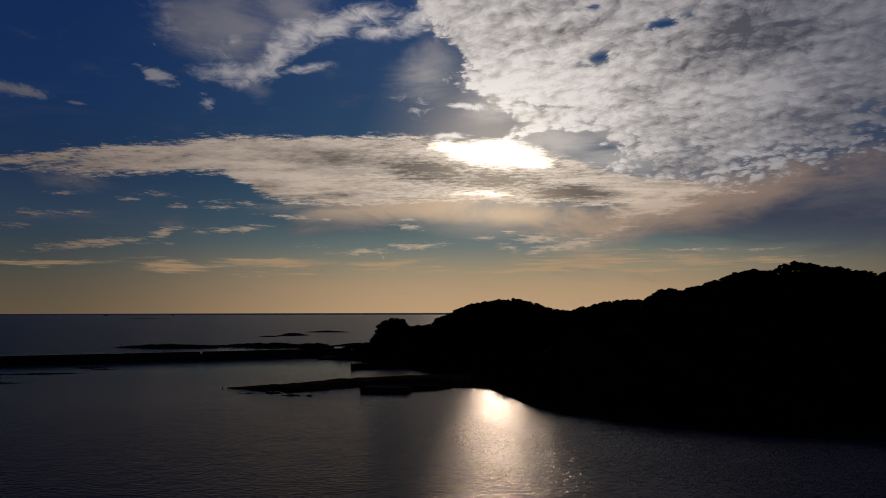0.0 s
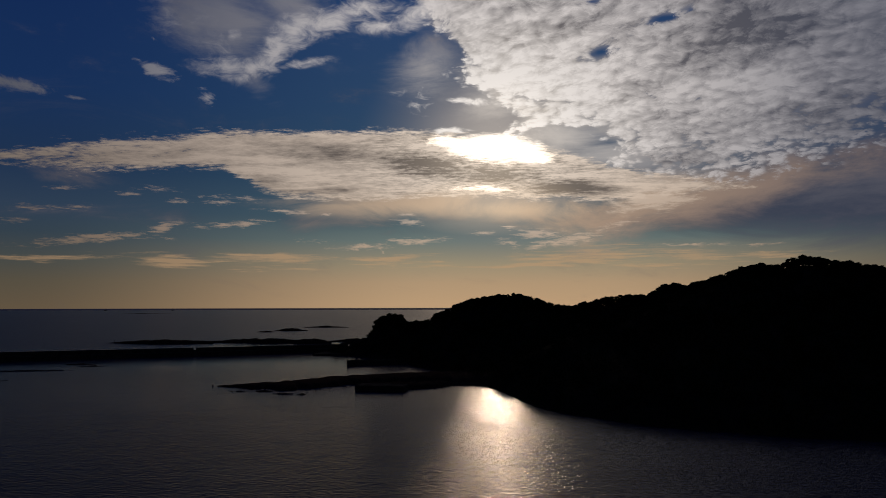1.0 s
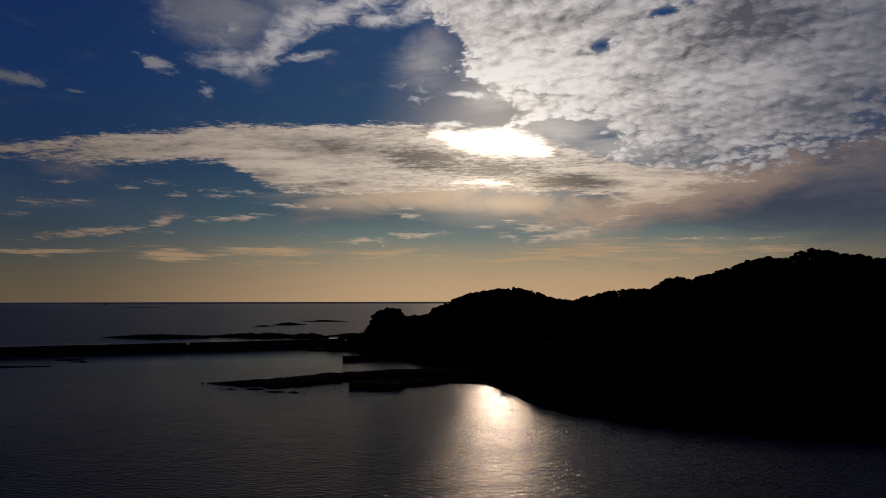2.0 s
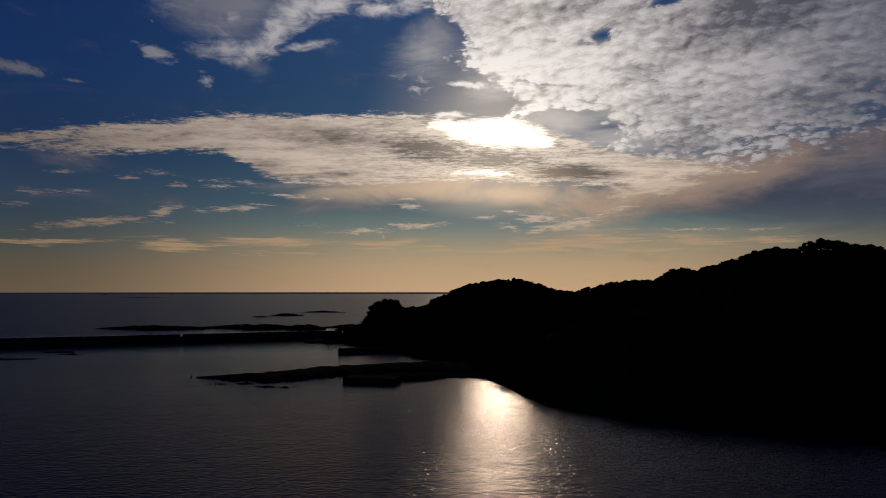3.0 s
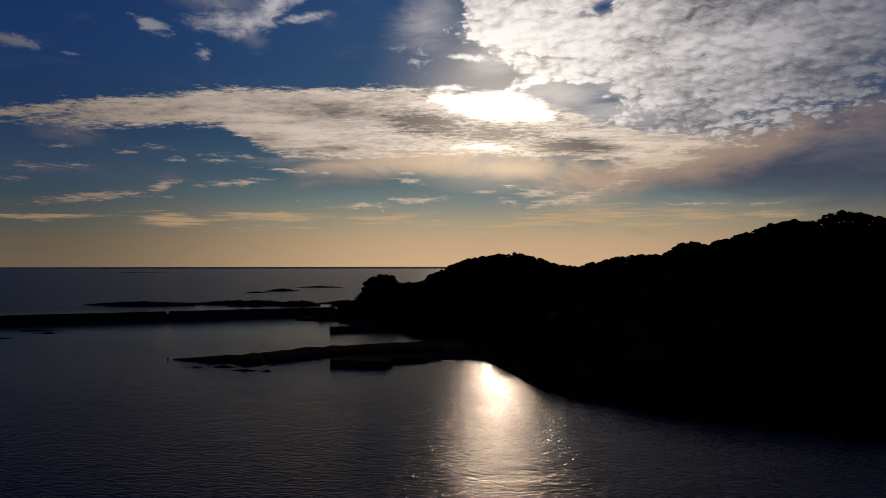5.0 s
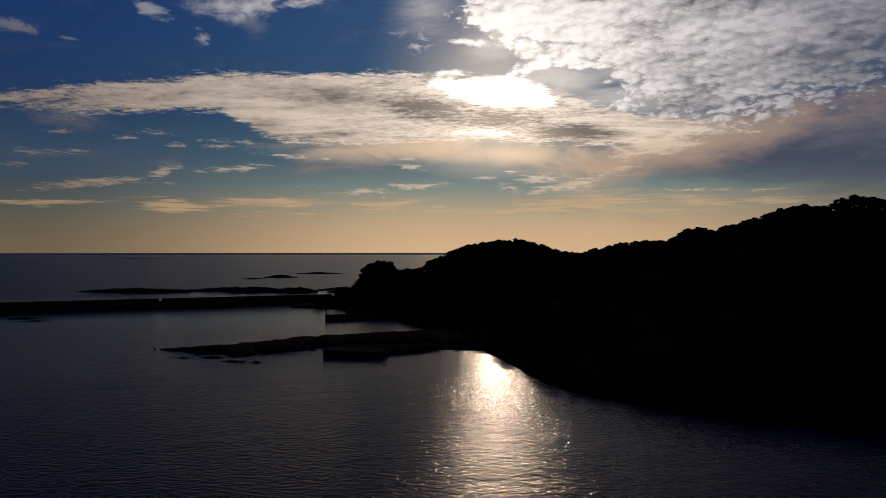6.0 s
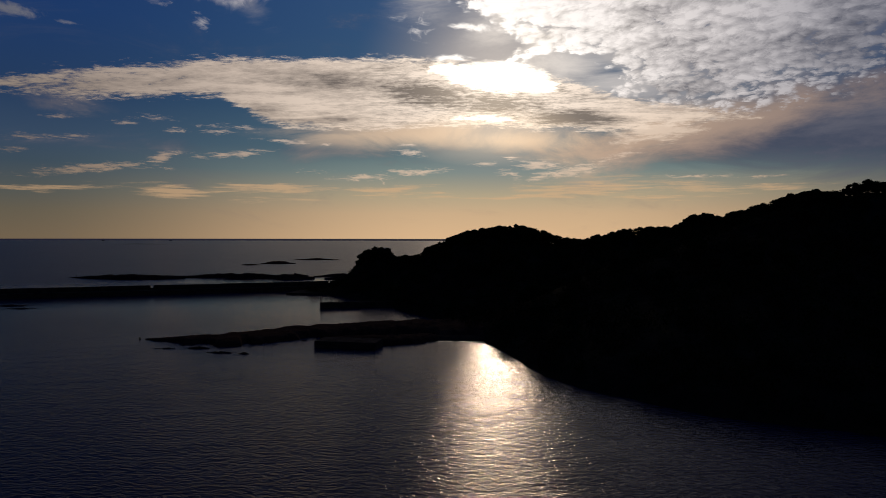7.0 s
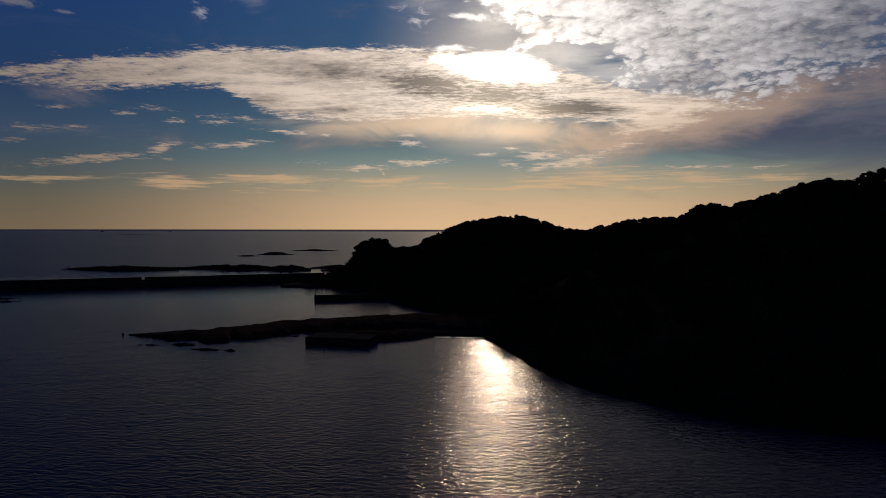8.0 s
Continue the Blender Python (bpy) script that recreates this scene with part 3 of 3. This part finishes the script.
def make_land():
    xs, ys = np.arange(-104, 432, 3.0), np.arange(56, 456, 3.0)
    gx, gy = np.meshgrid(xs, ys, indexing="ij")
    gz = land_height(gx, gy)
    bump = np.array([[fbm(a, b, 0.07, 3.0) for b in ys] for a in xs])
    gz = np.where(gz > 0.5, gz + bump * 0.8, gz)
    nx, ny = gx.shape
    verts = np.stack([gx, gy, gz], -1).reshape(-1, 3)
    i = np.arange(nx - 1)[:, None] * ny + np.arange(ny - 1)[None, :]
    faces = np.stack([i, i + ny, i + ny + 1, i + 1], -1).reshape(-1, 4)
    z = gz.reshape(-1)
    keep = (z[faces] > -2.5).any(1)
    ob = mesh_object("ground", verts.tolist(), faces[keep].tolist(), EARTH, smooth=True)
    tagged(ob, "steep dark hillside of a wooded headland above the sea", "hill", kind="structure")


make_land()


# ---- trees ----
def leaf_cloud(rng, centres, per, size):
    """Leaves as small bent quads, scattered in ragged clumps round the centres (x, y, z, radius)."""
    verts, faces = [], []
    for cx, cy, cz, r in centres:
        n = int(per * (r / 1.5) ** 2)
        d = rng.normal(size=(n, 3))
        d /= np.linalg.norm(d, axis=1)[:, None]
        reach = r * (0.55 + 0.55 * rng.random(n) ** 0.7)
        p = np.array((cx, cy, cz)) + d * reach[:, None] * (1, 1, 0.78)
        out = d + rng.normal(size=(n, 3)) * 0.35
        a = np.cross(out, rng.normal(size=(n, 3)))
        a /= np.linalg.norm(a, axis=1)[:, None]
        b = np.cross(a, out)
        b /= np.linalg.norm(b, axis=1)[:, None]
        s = size * (0.6 + 0.8 * rng.random(n))
        for q, u, v, k in zip(p, a, b, s):
            at = len(verts)
            verts += [q - u * k, q + v * k * 0.45, q + u * k, q - v * k * 0.45]
            faces.append((at, at + 1, at + 2, at + 3))
    return verts, faces


def core_clumps(centres, seed):
    """The dense twig mass inside each clump: lumpy, well inside the leaves."""
    bm = bmesh.new()
    for i, (cx, cy, cz, r) in enumerate(centres):
        got = bmesh.ops.create_icosphere(bm, subdivisions=2, radius=r * 0.72)
        for v in got["verts"]:
            n = noise.noise(v.co * (1.6 / r) + Vector((i * 3.1, seed, 0)))
            v.co = Vector((v.co.x, v.co.y, v.co.z * 0.75)) * (1 + 0.5 * n) + Vector((cx, cy, cz))
    return bm


def make_tree(seed, tall, spread, group):
    """A broad evergreen coast tree, its base at the origin."""
    rng = np.random.default_rng(seed)
    tree = thing("tree", (0, 0, -500), "dense round-crowned evergreen tree on the headland, in silhouette", "tree", group)
    verts, faces = [], []
    lean = rng.uniform(-0.5, 0.5, 2)
    fork = tall * 0.26
    tube(verts, faces, [(0, 0, -0.6), (lean[0] * 0.3, lean[1] * 0.3, fork * 0.5), (lean[0], lean[1], fork)], [0.30, 0.22, 0.17], 8)
    centres = []
    for k in range(24):
        t, u = rng.uniform(0, 2 * math.pi), rng.uniform(-0.85, 1.0)
        ring = math.sqrt(1 - u * u) if u < 1 else 0
        out = rng.uniform(0.55, 0.85)
        r = rng.uniform(0.75, 1.35) * spread / 3.2
        tip = (lean[0] + (spread - r * 0.6) * out * ring * math.cos(t), lean[1] + (spread - r * 0.6) * out * ring * math.sin(t),
               tall * 0.55 + (tall * 0.45 - r * 0.7) * u * rng.uniform(0.8, 1.0))
        if k == 0:
            tip = (lean[0], lean[1], tall - r * 0.72)
        if k < 8:
            mid = (lean[0] + tip[0] * 0.42, lean[1] + tip[1] * 0.42, fork + (tip[2] - fork) * 0.6)
            tube(verts, faces, [(lean[0], lean[1], fork - 0.1), mid, tip], [0.13, 0.08, 0.03], 5)
        centres.append((*tip, r))
    mesh_object("trunk", verts, faces, BARK, tree, smooth=True)
    lv, lf = leaf_cloud(rng, centres, 95, 0.26)
    crown = mesh_object("crown", lv, lf, LEAF, tree)
    part("twig_mass", core_clumps(centres, seed), LEAF, crown)
    return tree


def plant():
    rng = np.random.default_rng(11)
    kinds = [(make_tree(s, tall, spread, "trees on the headland"), tall) for s, tall, spread in ((1, 7.0, 3.4), (2, 6.2, 3.0), (3, 8.0, 3.8), (4, 6.6, 4.0), (5, 7.4, 2.8), (6, 5.6, 3.2))]
    used, spots = set(), []
    # along the skyline
    left = 0.0
    for a, b in zip(CREST, CREST[1:]):
        run = math.hypot(b[0] - a[0], b[1] - a[1])
        while left < run:
            t = left / run
            spots.append((a[0] + t * (b[0] - a[0]) + rng.normal() * 0.6, a[1] + t * (b[1] - a[1]) + rng.normal() * 0.8, a[2] + t * (b[2] - a[2]) + rng.uniform(-0.2, 0.8)))
            left += rng.uniform(2.4, 3.8)
        left -= run
    spots = [s for s in spots if s[0] < 215]
    # a second row just below it, on the bay side
    spots += [(x + rng.normal() * 0.8, y - 4.0 + rng.normal() * 0.8, top - rng.uniform(1.2, 2.4)) for x, y, top in spots if x > -62]
    # wind-cut trees stepping down to the point
    spots += [(-79, 410, 4.0), (-76.5, 410, 6.5), (-74, 410, 9.5), (-71.5, 410, 13.0), (-69, 409, 16.5), (-66.5, 408, 19.5), (-63, 408, 20.8)]
    # over the slope that faces the bay
    while len(spots) < 296:
        x, y = rng.uniform(-95, 190), rng.uniform(185, 412)
        h = float(land_height(x, y))
        if h < 3.0 or any((x - s[0]) ** 2 + (y - s[1]) ** 2 < 26 for s in spots):
            continue
        spots.append((x, y, None))
    ground = land_height([s[0] for s in spots], [s[1] for s in spots])
    for (x, y, top), g in zip(spots, ground):
        k = int(rng.integers(len(kinds)))
        kind, tall = kinds[k]
        want = (top - g) if top is not None else rng.uniform(4.6, 6.6)
        s = max(want, 2.4) / tall
        wide = s * (rng.uniform(1.3, 1.75) if top is not None else rng.uniform(1.1, 1.5))
        m = pose(x, y, float(g) - 0.2, rng.uniform(-4, 4), rng.uniform(-4, 4), rng.uniform(0, 360)) @ Matrix.Diagonal((wide, wide, s, 1))
        if k not in used:
            used.add(k)
            kind.matrix_world = m
        else:
            keep = kind.scale.copy()
            kind.scale = (1, 1, 1)
            made = copy_thing(kind, m)
            kind.scale = keep
    # low growth that fills the woods down to the shore, past counting
    centres = []
    for _ in range(10500):
        x, y = rng.uniform(-96, 215), rng.uniform(112, 430)
        centres.append((x, y))
    for a, b in zip(CREST, CREST[1:]):
        for _ in range(int(math.hypot(b[0] - a[0], b[1] - a[1]) * 2.6)):
            t = rng.random()
            centres.append((a[0] + t * (b[0] - a[0]) + rng.normal(), a[1] + t * (b[1] - a[1]) + rng.normal()))
    hs = land_height([c[0] for c in centres], [c[1] for c in centres])
    # the closed canopy between the crowns of the skyline
    canopy = []
    for a, b in zip(CREST, CREST[1:]):
        for _ in range(int(math.hypot(b[0] - a[0], b[1] - a[1]) * 2.2) if a[0] < 215 else 0):
            t, r = rng.random(), rng.uniform(1.1, 1.9)
            top = a[2] + t * (b[2] - a[2])
            low = max(top - 4.6, top * 0.45)
            canopy.append((a[0] + t * (b[0] - a[0]) + rng.normal() * 0.7, a[1] + t * (b[1] - a[1]) - rng.uniform(0.0, 2.0), low + (top - low) * rng.uniform(0.35, 0.98) - r * 0.7, r))
    centres = canopy + [(x, y, float(h) + r * 0.5, r) for (x, y), h, r in zip(centres, hs, rng.uniform(1.0, 2.6, len(hs))) if h > 0.9]
    lv, lf = leaf_cloud(rng, centres, 26, 0.36)
    ob = mesh_object("undergrowth", lv, lf, SCRUB)
    tagged(ob, "dense dark scrub covering the hillside down to the shore", "shrubs", kind="stuff")


plant()


# ---- rocks, reef and spit ----
def rock_bank(name, spine, widths, heights, seed, label, category, mat=ROCK, step=1.0, rough=0.34, group="", flat=1.0):
    """A low ragged mass of rock along a spine, its foot under water."""
    pts = [Vector((x, y, 0)) for x, y in spine]
    lengths = [(b - a).length for a, b in zip(pts, pts[1:])]
    total = sum(lengths)
    n = max(5, int(total / step))
    rows, across = [], 17
    for i in range(n + 1):
        s = total * i / n
        k, left = 0, s
        while k < len(lengths) - 1 and left > lengths[k]:
            left -= lengths[k]
            k += 1
        t = min(left / lengths[k], 1.0)
        p = pts[k].lerp(pts[k + 1], t)
        side = Vector((-(pts[k + 1] - pts[k]).y, (pts[k + 1] - pts[k]).x, 0)).normalized()
        w = widths[k] + t * (widths[k + 1] - widths[k])
        h = heights[k] + t * (heights[k + 1] - heights[k])
        w *= 1 + 0.35 * fbm(s, seed * 7.7, 0.9 / step * 0.25, seed)
        row = []
        for j in range(across):
            v = -1 + 2 * j / (across - 1)
            q = p + side * (v * w * 0.5)
            shape = max(0.0, 1 - abs(v) ** (2 + flat)) * (1 + rough * fbm(q.x, q.y, 0.35 / step, seed + 2.0) + 0.5 * rough * fbm(q.x, q.y, 1.1 / step, seed + 5.0, 3))
            row.append((q.x, q.y, -0.6 + (h + 0.6) * shape))
        rows.append(row)
    verts = [v for r in rows for v in r]
    faces = [(i * across + j, i * across + j + 1, (i + 1) * across + j + 1, (i + 1) * across + j) for i in range(n) for j in range(across - 1)]
    under = len(verts)
    verts += [(x, y, -1.4) for r in rows for x, y, _ in (r[0], r[-1])]
    for i in range(n):
        faces.append((i * across, (i + 1) * across, under + 2 * i + 2, under + 2 * i))
        faces.append(((i + 1) * across - 1, under + 2 * i + 1, under + 2 * i + 3, (i + 2) * across - 1))
    ob = mesh_object(name, verts, faces, mat)
    return tagged(ob, label, category, group)


rock_bank("rock_spit", [(-94, 233), (-88, 232.5), (-80, 232), (-70, 233), (-62, 238), (-56, 246.5), (-45, 251), (-34, 256), (-22, 258), (-8, 258), (6, 260)],
          [1.2, 5, 11, 20, 18, 18, 20, 22, 28, 36, 36], [0.2, 0.6, 1.15, 1.5, 1.6, 1.8, 1.95, 2.1, 2.3, 2.6, 3.0], 3, "low dark spit of rock and shingle reaching into the bay", "spit", step=0.8, rough=0.12, flat=3.0)
rock_bank("beach", [(-24, 238), (-16, 241), (-6, 241), (2, 239)], [9, 9, 9, 7], [1.0, 0.9, 0.9, 1.0], 8, "small damp sand beach at the head of the cove", "beach", SAND, rough=0.1, flat=0.6)
rock_bank("rubble_bank", [(-43, 234), (-33, 233), (-24, 235), (-16, 242)], [8, 13, 12, 8], [1.2, 1.6, 1.5, 1.2], 9, "dark shingle bank between the quay and the spit", "shingle", step=0.8, rough=0.15, flat=2.0)
WET = bpy.data.materials.new("wet_sand_sheen")
WET.use_nodes = True
WET.node_tree.nodes["Principled BSDF"].inputs["Base Color"].default_value = (0.05, 0.042, 0.034, 1)
WET.node_tree.nodes["Principled BSDF"].inputs["Roughness"].default_value = 0.16
WET.node_tree.nodes["Principled BSDF"].inputs["IOR"].default_value = 1.333


def make_swash():
    """The thin film of water drawn out along the edge of the beach."""
    verts, faces = [], []
    n = 40
    for i in range(n + 1):
        t = i / n
        x, y = -23 + 22.5 * t, 235.2 + 1.6 * math.sin(t * 3.0) + 0.25 * fbm(t * 9, 0, 1.0, 3.0)
        w = 1.1 * math.sin(math.pi * min(1, t * 1.05)) ** 0.5 + 0.2
        verts += [(x, y - w, 0.035), (x, y + w * 0.3, 0.09), (x, y + w * 0.3, -0.2), (x, y - w, -0.2)]
    for i in range(n):
        for k in range(4):
            faces.append((i * 4 + k, i * 4 + 4 + k, i * 4 + 4 + (k + 1) % 4, i * 4 + (k + 1) % 4))
    faces += [(0, 1, 2, 3), (n * 4 + 3, n * 4 + 2, n * 4 + 1, n * 4)]
    tagged(mesh_object("wet_sand", verts, faces, WET), "gleaming strip of wet sand along the cove", "beach")


make_swash()
ROCKS = [(-73, 219.5, 6.5, 2.6, 0.55), (-65, 214, 7, 2.2, 0.4), (-59, 213, 4, 1.4, 0.3), (-78.5, 224.5, 5, 1.6, 0.35), (-81.5, 219, 6, 1.0, 0.1), (-50, 234, 2.6, 1.2, 0.25), (-88, 230, 5, 1.6, 0.3)]
for i, (x, y, long, wide, high) in enumerate(ROCKS):
    rock_bank("rock", [(x - long / 2, y), (x, y + 0.2), (x + long / 2, y)], [0.5, wide, 0.4], [0.0, high, 0.0], 20 + i, "low dark rock just breaking the water beside the spit", "rock", step=0.35, group="rocks by the spit")
SHOALS = [(-196, 241, 34, 9, 0.5), (-199, 280, 40, 5, 0.4), (-206, 262, 18, 2.4, 0.3), (-193, 312, 17, 3.2, 0.5), (-183, 303, 12, 3, 0.4)]
for i, (x, y, long, wide, high) in enumerate(SHOALS):
    rock_bank("shoal", [(x - long / 2, y - long * 0.13), (x, y), (x + long / 2, y + long * 0.13)], [1.0, wide, 0.6], [0.0, high, 0.0], 40 + i, "thin flat shoal of dark rock awash in the bay", "rock", step=0.7, group="shoals in the bay")
rock_bank("reef", [(-287, 490), (-262, 484), (-238, 482), (-222, 484), (-205, 489)], [2, 16, 26, 22, 8], [0.3, 1.9, 2.8, 2.2, 1.2], 60, "long low reef of dark rock outside the breakwater", "reef", step=1.6, group="reefs off the headland")
rock_bank("reef", [(-214, 497), (-190, 502), (-165, 500), (-148, 500), (-138, 502)], [4, 12, 12, 8, 3], [1.0, 2.3, 2.9, 2.4, 1.2], 61, "long low reef of dark rock outside the breakwater", "reef", step=1.6, group="reefs off the headland")
rock_bank("reef", [(-152, 493), (-140, 494), (-128, 495), (-118, 494)], [3, 20, 22, 4], [0.8, 2.9, 2.9, 1.0], 62, "humped reef of dark rock near the headland", "reef", step=1.4, group="reefs off the headland")
rock_bank("reef", [(-124, 515), (-112, 520), (-98, 522), (-86, 520)], [2, 8, 10, 8], [0.4, 1.8, 2.4, 2.0], 63, "low reef of dark rock at the foot of the headland", "reef", step=1.4, group="reefs off the headland")
rock_bank("reef", [(-110, 490), (-103, 492), (-92, 488)], [2, 6, 8], [0.4, 1.6, 2.0], 64, "small rock outcrop at the foot of the headland", "reef", step=1.0, group="reefs off the headland")
rock_bank("reef", [(-178, 478), (-165, 479), (-152, 479)], [1.5, 4, 1.5], [0.1, 0.6, 0.1], 65, "thin rock ledge awash behind the breakwater", "reef", step=1.0, group="reefs off the headland")
rock_bank("outcrop", [(-95, 407), (-86, 410), (-78, 411), (-70, 410)], [4, 9, 12, 14], [0.8, 2.6, 5.0, 8.0], 70, "dark rock foot of the headland at the root of the breakwater", "rock", step=0.9, rough=0.2)
rock_bank("islet", [(-238, 730), (-224, 740), (-205, 742)], [5, 30, 5], [0.5, 2.8, 0.4], 66, "small rocky islet out at sea", "islet", step=1.6, group="islets at sea")
rock_bank("islet", [(-248, 700), (-238, 698), (-226, 702)], [2, 12, 2], [0.2, 1.3, 0.2], 67, "flat rocky islet awash at sea", "islet", step=1.4, group="islets at sea")
rock_bank("islet", [(-240, 850), (-212, 856), (-182, 852)], [3, 14, 3], [0.3, 2.2, 0.3], 68, "long thin rocky islet out at sea", "islet", step=2.0, group="islets at sea")
rock_bank("islet", [(-1380, 2400), (-1313, 2426), (-1200, 2440)], [10, 40, 8], [0.3, 1.6, 0.2], 69, "far flat reef near the horizon", "islet", step=6.0, group="islets at sea")


# ---- breakwater ----
def make_breakwater():
    """A concrete mole: a wide quay deck with a parapet of cast lengths on its sea side, broken by gaps."""
    a, b = Vector((-372, 268, 0)), Vector((-80, 415, 0))
    run = (b - a).length
    turn = math.degrees(math.atan2(b.y - a.y, b.x - a.x))
    mole = thing("breakwater", (a.x, a.y, 0), "long weathered concrete breakwater closing the bay", "breakwater", turn=turn)
    n = 36
    long = run / n

    def block(name, length, y0, y1, z0, z1, bevel):
        me = bpy.data.meshes.new(name)
        bm = box(bmesh.new(), 0.01, length - 0.01, y0, y1, z0, z1, bevel)
        bm.to_mesh(me)
        bm.free()
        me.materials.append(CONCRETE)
        return me

    deck = block("deck_block", long, -6.5, 2.0, -2.5, 2.2, 0.08)
    wall = block("parapet_block", long, 0.0, 1.6, 2.2, 4.25, 0.08)
    sill = block("notch_sill", 1.3, 0.05, 1.55, 2.2, 3.05, 0.05)
    notch = {25: 3.2, 35: 0.9}
    rng = random.Random(5)

    def lay(name, me, along):
        ob = new(name, me)
        ob.parent, ob.location = mole, (along, 0.004 * (name != "deck_block"), rng.uniform(-0.04, 0.04))

    for i in range(n):
        lay("deck_block", deck, i * long)
        if i in notch:
            lay("parapet_block", block("parapet_block", notch[i], 0.0, 1.6, 2.2, 4.25, 0.08), i * long)
            lay("notch_sill", sill, i * long + notch[i])
            lay("parapet_block", block("parapet_block", long - notch[i] - 1.3, 0.0, 1.6, 2.2, 4.25, 0.08), i * long + notch[i] + 1.3)
        else:
            lay("parapet_block", wall, i * long)


make_breakwater()


def make_apron():
    """Low landing at the root of the breakwater."""
    quay = thing("landing", (-84, 378, 0), "low concrete landing at the root of the breakwater", "quay", turn=-6)
    for i in range(3):
        part("slab", box(bmesh.new(), -15 + i * 10.05, -5 + i * 10.05, -5, 14, -2, 0.9 + 0.04 * (i % 2), 0.1), CONCRETE, quay)


make_apron()


# ---- pier and quay ----
def make_post(name, at, high, label, category, group=""):
    post = thing(name, at, label, category, group)
    bm = bmesh.new()
    bmesh.ops.create_cone(bm, cap_ends=True, segments=10, radius1=0.14, radius2=0.12, depth=high, matrix=Matrix.Translation((0, 0, high / 2)))
    part("pole", bm, STEEL, post)
    bm = bmesh.new()
    bmesh.ops.create_cone(bm, cap_ends=True, segments=12, radius1=0.22, radius2=0.18, depth=0.12, matrix=Matrix.Translation((0, 0, 0.06)))
    part("base_plate", bm, STEEL, post)
    bm = bmesh.new()
    bmesh.ops.create_cone(bm, cap_ends=True, segments=10, radius1=0.14, radius2=0.10, depth=0.3, matrix=Matrix.Translation((0, 0, high + 0.15)))
    part("lamp_head", bm, STEEL, post)
    return post


def make_pier():
    turn = math.degrees(math.atan2(10, 31))
    pier = thing("pier", (-67.3, 316.5, 0), "short concrete pier with a sheer end in the bay", "pier", turn=turn)
    for i in range(4):
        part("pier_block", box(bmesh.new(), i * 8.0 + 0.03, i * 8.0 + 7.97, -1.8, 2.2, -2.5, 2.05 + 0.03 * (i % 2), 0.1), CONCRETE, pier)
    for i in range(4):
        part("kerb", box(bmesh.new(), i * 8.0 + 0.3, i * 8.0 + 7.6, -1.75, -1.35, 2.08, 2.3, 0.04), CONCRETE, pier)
    m = pose(-67.3, 316.5, 0, 0, 0, turn)
    for along, high in ((0.5, 2.4), (4.4, 1.7)):
        p = m @ Vector((along, 0.6, 2.05))
        make_post("pier_light", p, high, "thin steel light post on the pier", "post", "posts on the pier")


make_pier()
make_post("reef_beacon", (-281.5, 489.3, 0.1), 2.0, "thin steel beacon post on the tip of the reef", "post")


def make_quay():
    quay = thing("quay", (-44.4, 223.2, 0), "low concrete quay with a straight end, beside the spit", "quay", turn=-7)
    for i in range(3):
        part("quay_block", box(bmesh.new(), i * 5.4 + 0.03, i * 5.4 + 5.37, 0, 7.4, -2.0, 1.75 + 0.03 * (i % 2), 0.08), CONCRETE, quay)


make_quay()


def make_buoy():
    """A squat dark mooring buoy riding off the tip of the spit."""
    buoy = thing("buoy", (-95.9, 233.2, 0), "squat dark mooring buoy off the tip of the spit", "buoy")
    bm = bmesh.new()
    bmesh.ops.create_cone(bm, cap_ends=True, segments=16, radius1=0.30, radius2=0.25, depth=0.55, matrix=Matrix.Translation((0, 0, 0.15)))
    bmesh.ops.bevel(bm, geom=bm.edges[:], offset=0.03, segments=1, affect="EDGES")
    part("drum", bm, STEEL, buoy)
    bm = bmesh.new()
    bmesh.ops.create_cone(bm, cap_ends=True, segments=10, radius1=0.10, radius2=0.08, depth=0.2, matrix=Matrix.Translation((0, 0, 0.5)))
    part("mooring_post", bm, STEEL, buoy)


make_buoy()


# ---- far ships ----
def make_ship(at, long, turn):
    ship = thing("ship", at, "small dark vessel far out on the horizon", "ship", "ships on the horizon", turn)
    w, h = long * 0.16, long * 0.12
    verts, faces = [], []
    n = 9
    for i in range(n):
        t = i / (n - 1)
        half = w / 2 * (1 - max(0, (t - 0.6) / 0.4) ** 2 * 0.95)
        sheer = h * (1 + 0.35 * max(0, (t - 0.5) / 0.5) ** 2)
        x = (t - 0.5) * long
        verts += [(x, -half * 0.8, -h * 0.4), (x, -half, sheer), (x, half, sheer), (x, half * 0.8, -h * 0.4)]
    for i in range(n - 1):
        for k in range(3):
            faces.append((i * 4 + k, i * 4 + k + 1, i * 4 + k + 5, i * 4 + k + 4))
    faces += [(0, 1, 2, 3), tuple(n * 4 - 4 + k for k in (3, 2, 1, 0))]
    faces += [(i * 4 + 1, i * 4 + 2, i * 4 + 6, i * 4 + 5) for i in range(n - 1)]
    mesh_object("hull", verts, faces, HULL, ship)
    part("wheelhouse", box(bmesh.new(), -long * 0.36, -long * 0.16, -w * 0.35, w * 0.35, h * 0.9, h * 2.1, 0.2), CABIN, ship)
    part("mast", box(bmesh.new(), -long * 0.26, -long * 0.24, -0.3, 0.3, h * 2.05, h * 3.0, 0.05), HULL, ship)
    part("funnel", box(bmesh.new(), -long * 0.34, -long * 0.29, -0.8, 0.8, h * 2.05, h * 2.5, 0.1), HULL, ship)


make_ship((-2433, 4050, 0), 36, 121 + 26)
make_ship((-2180, 4180, 0), 26, 118)
make_ship((-2080, 4230, 0), 34, 116 - 22)
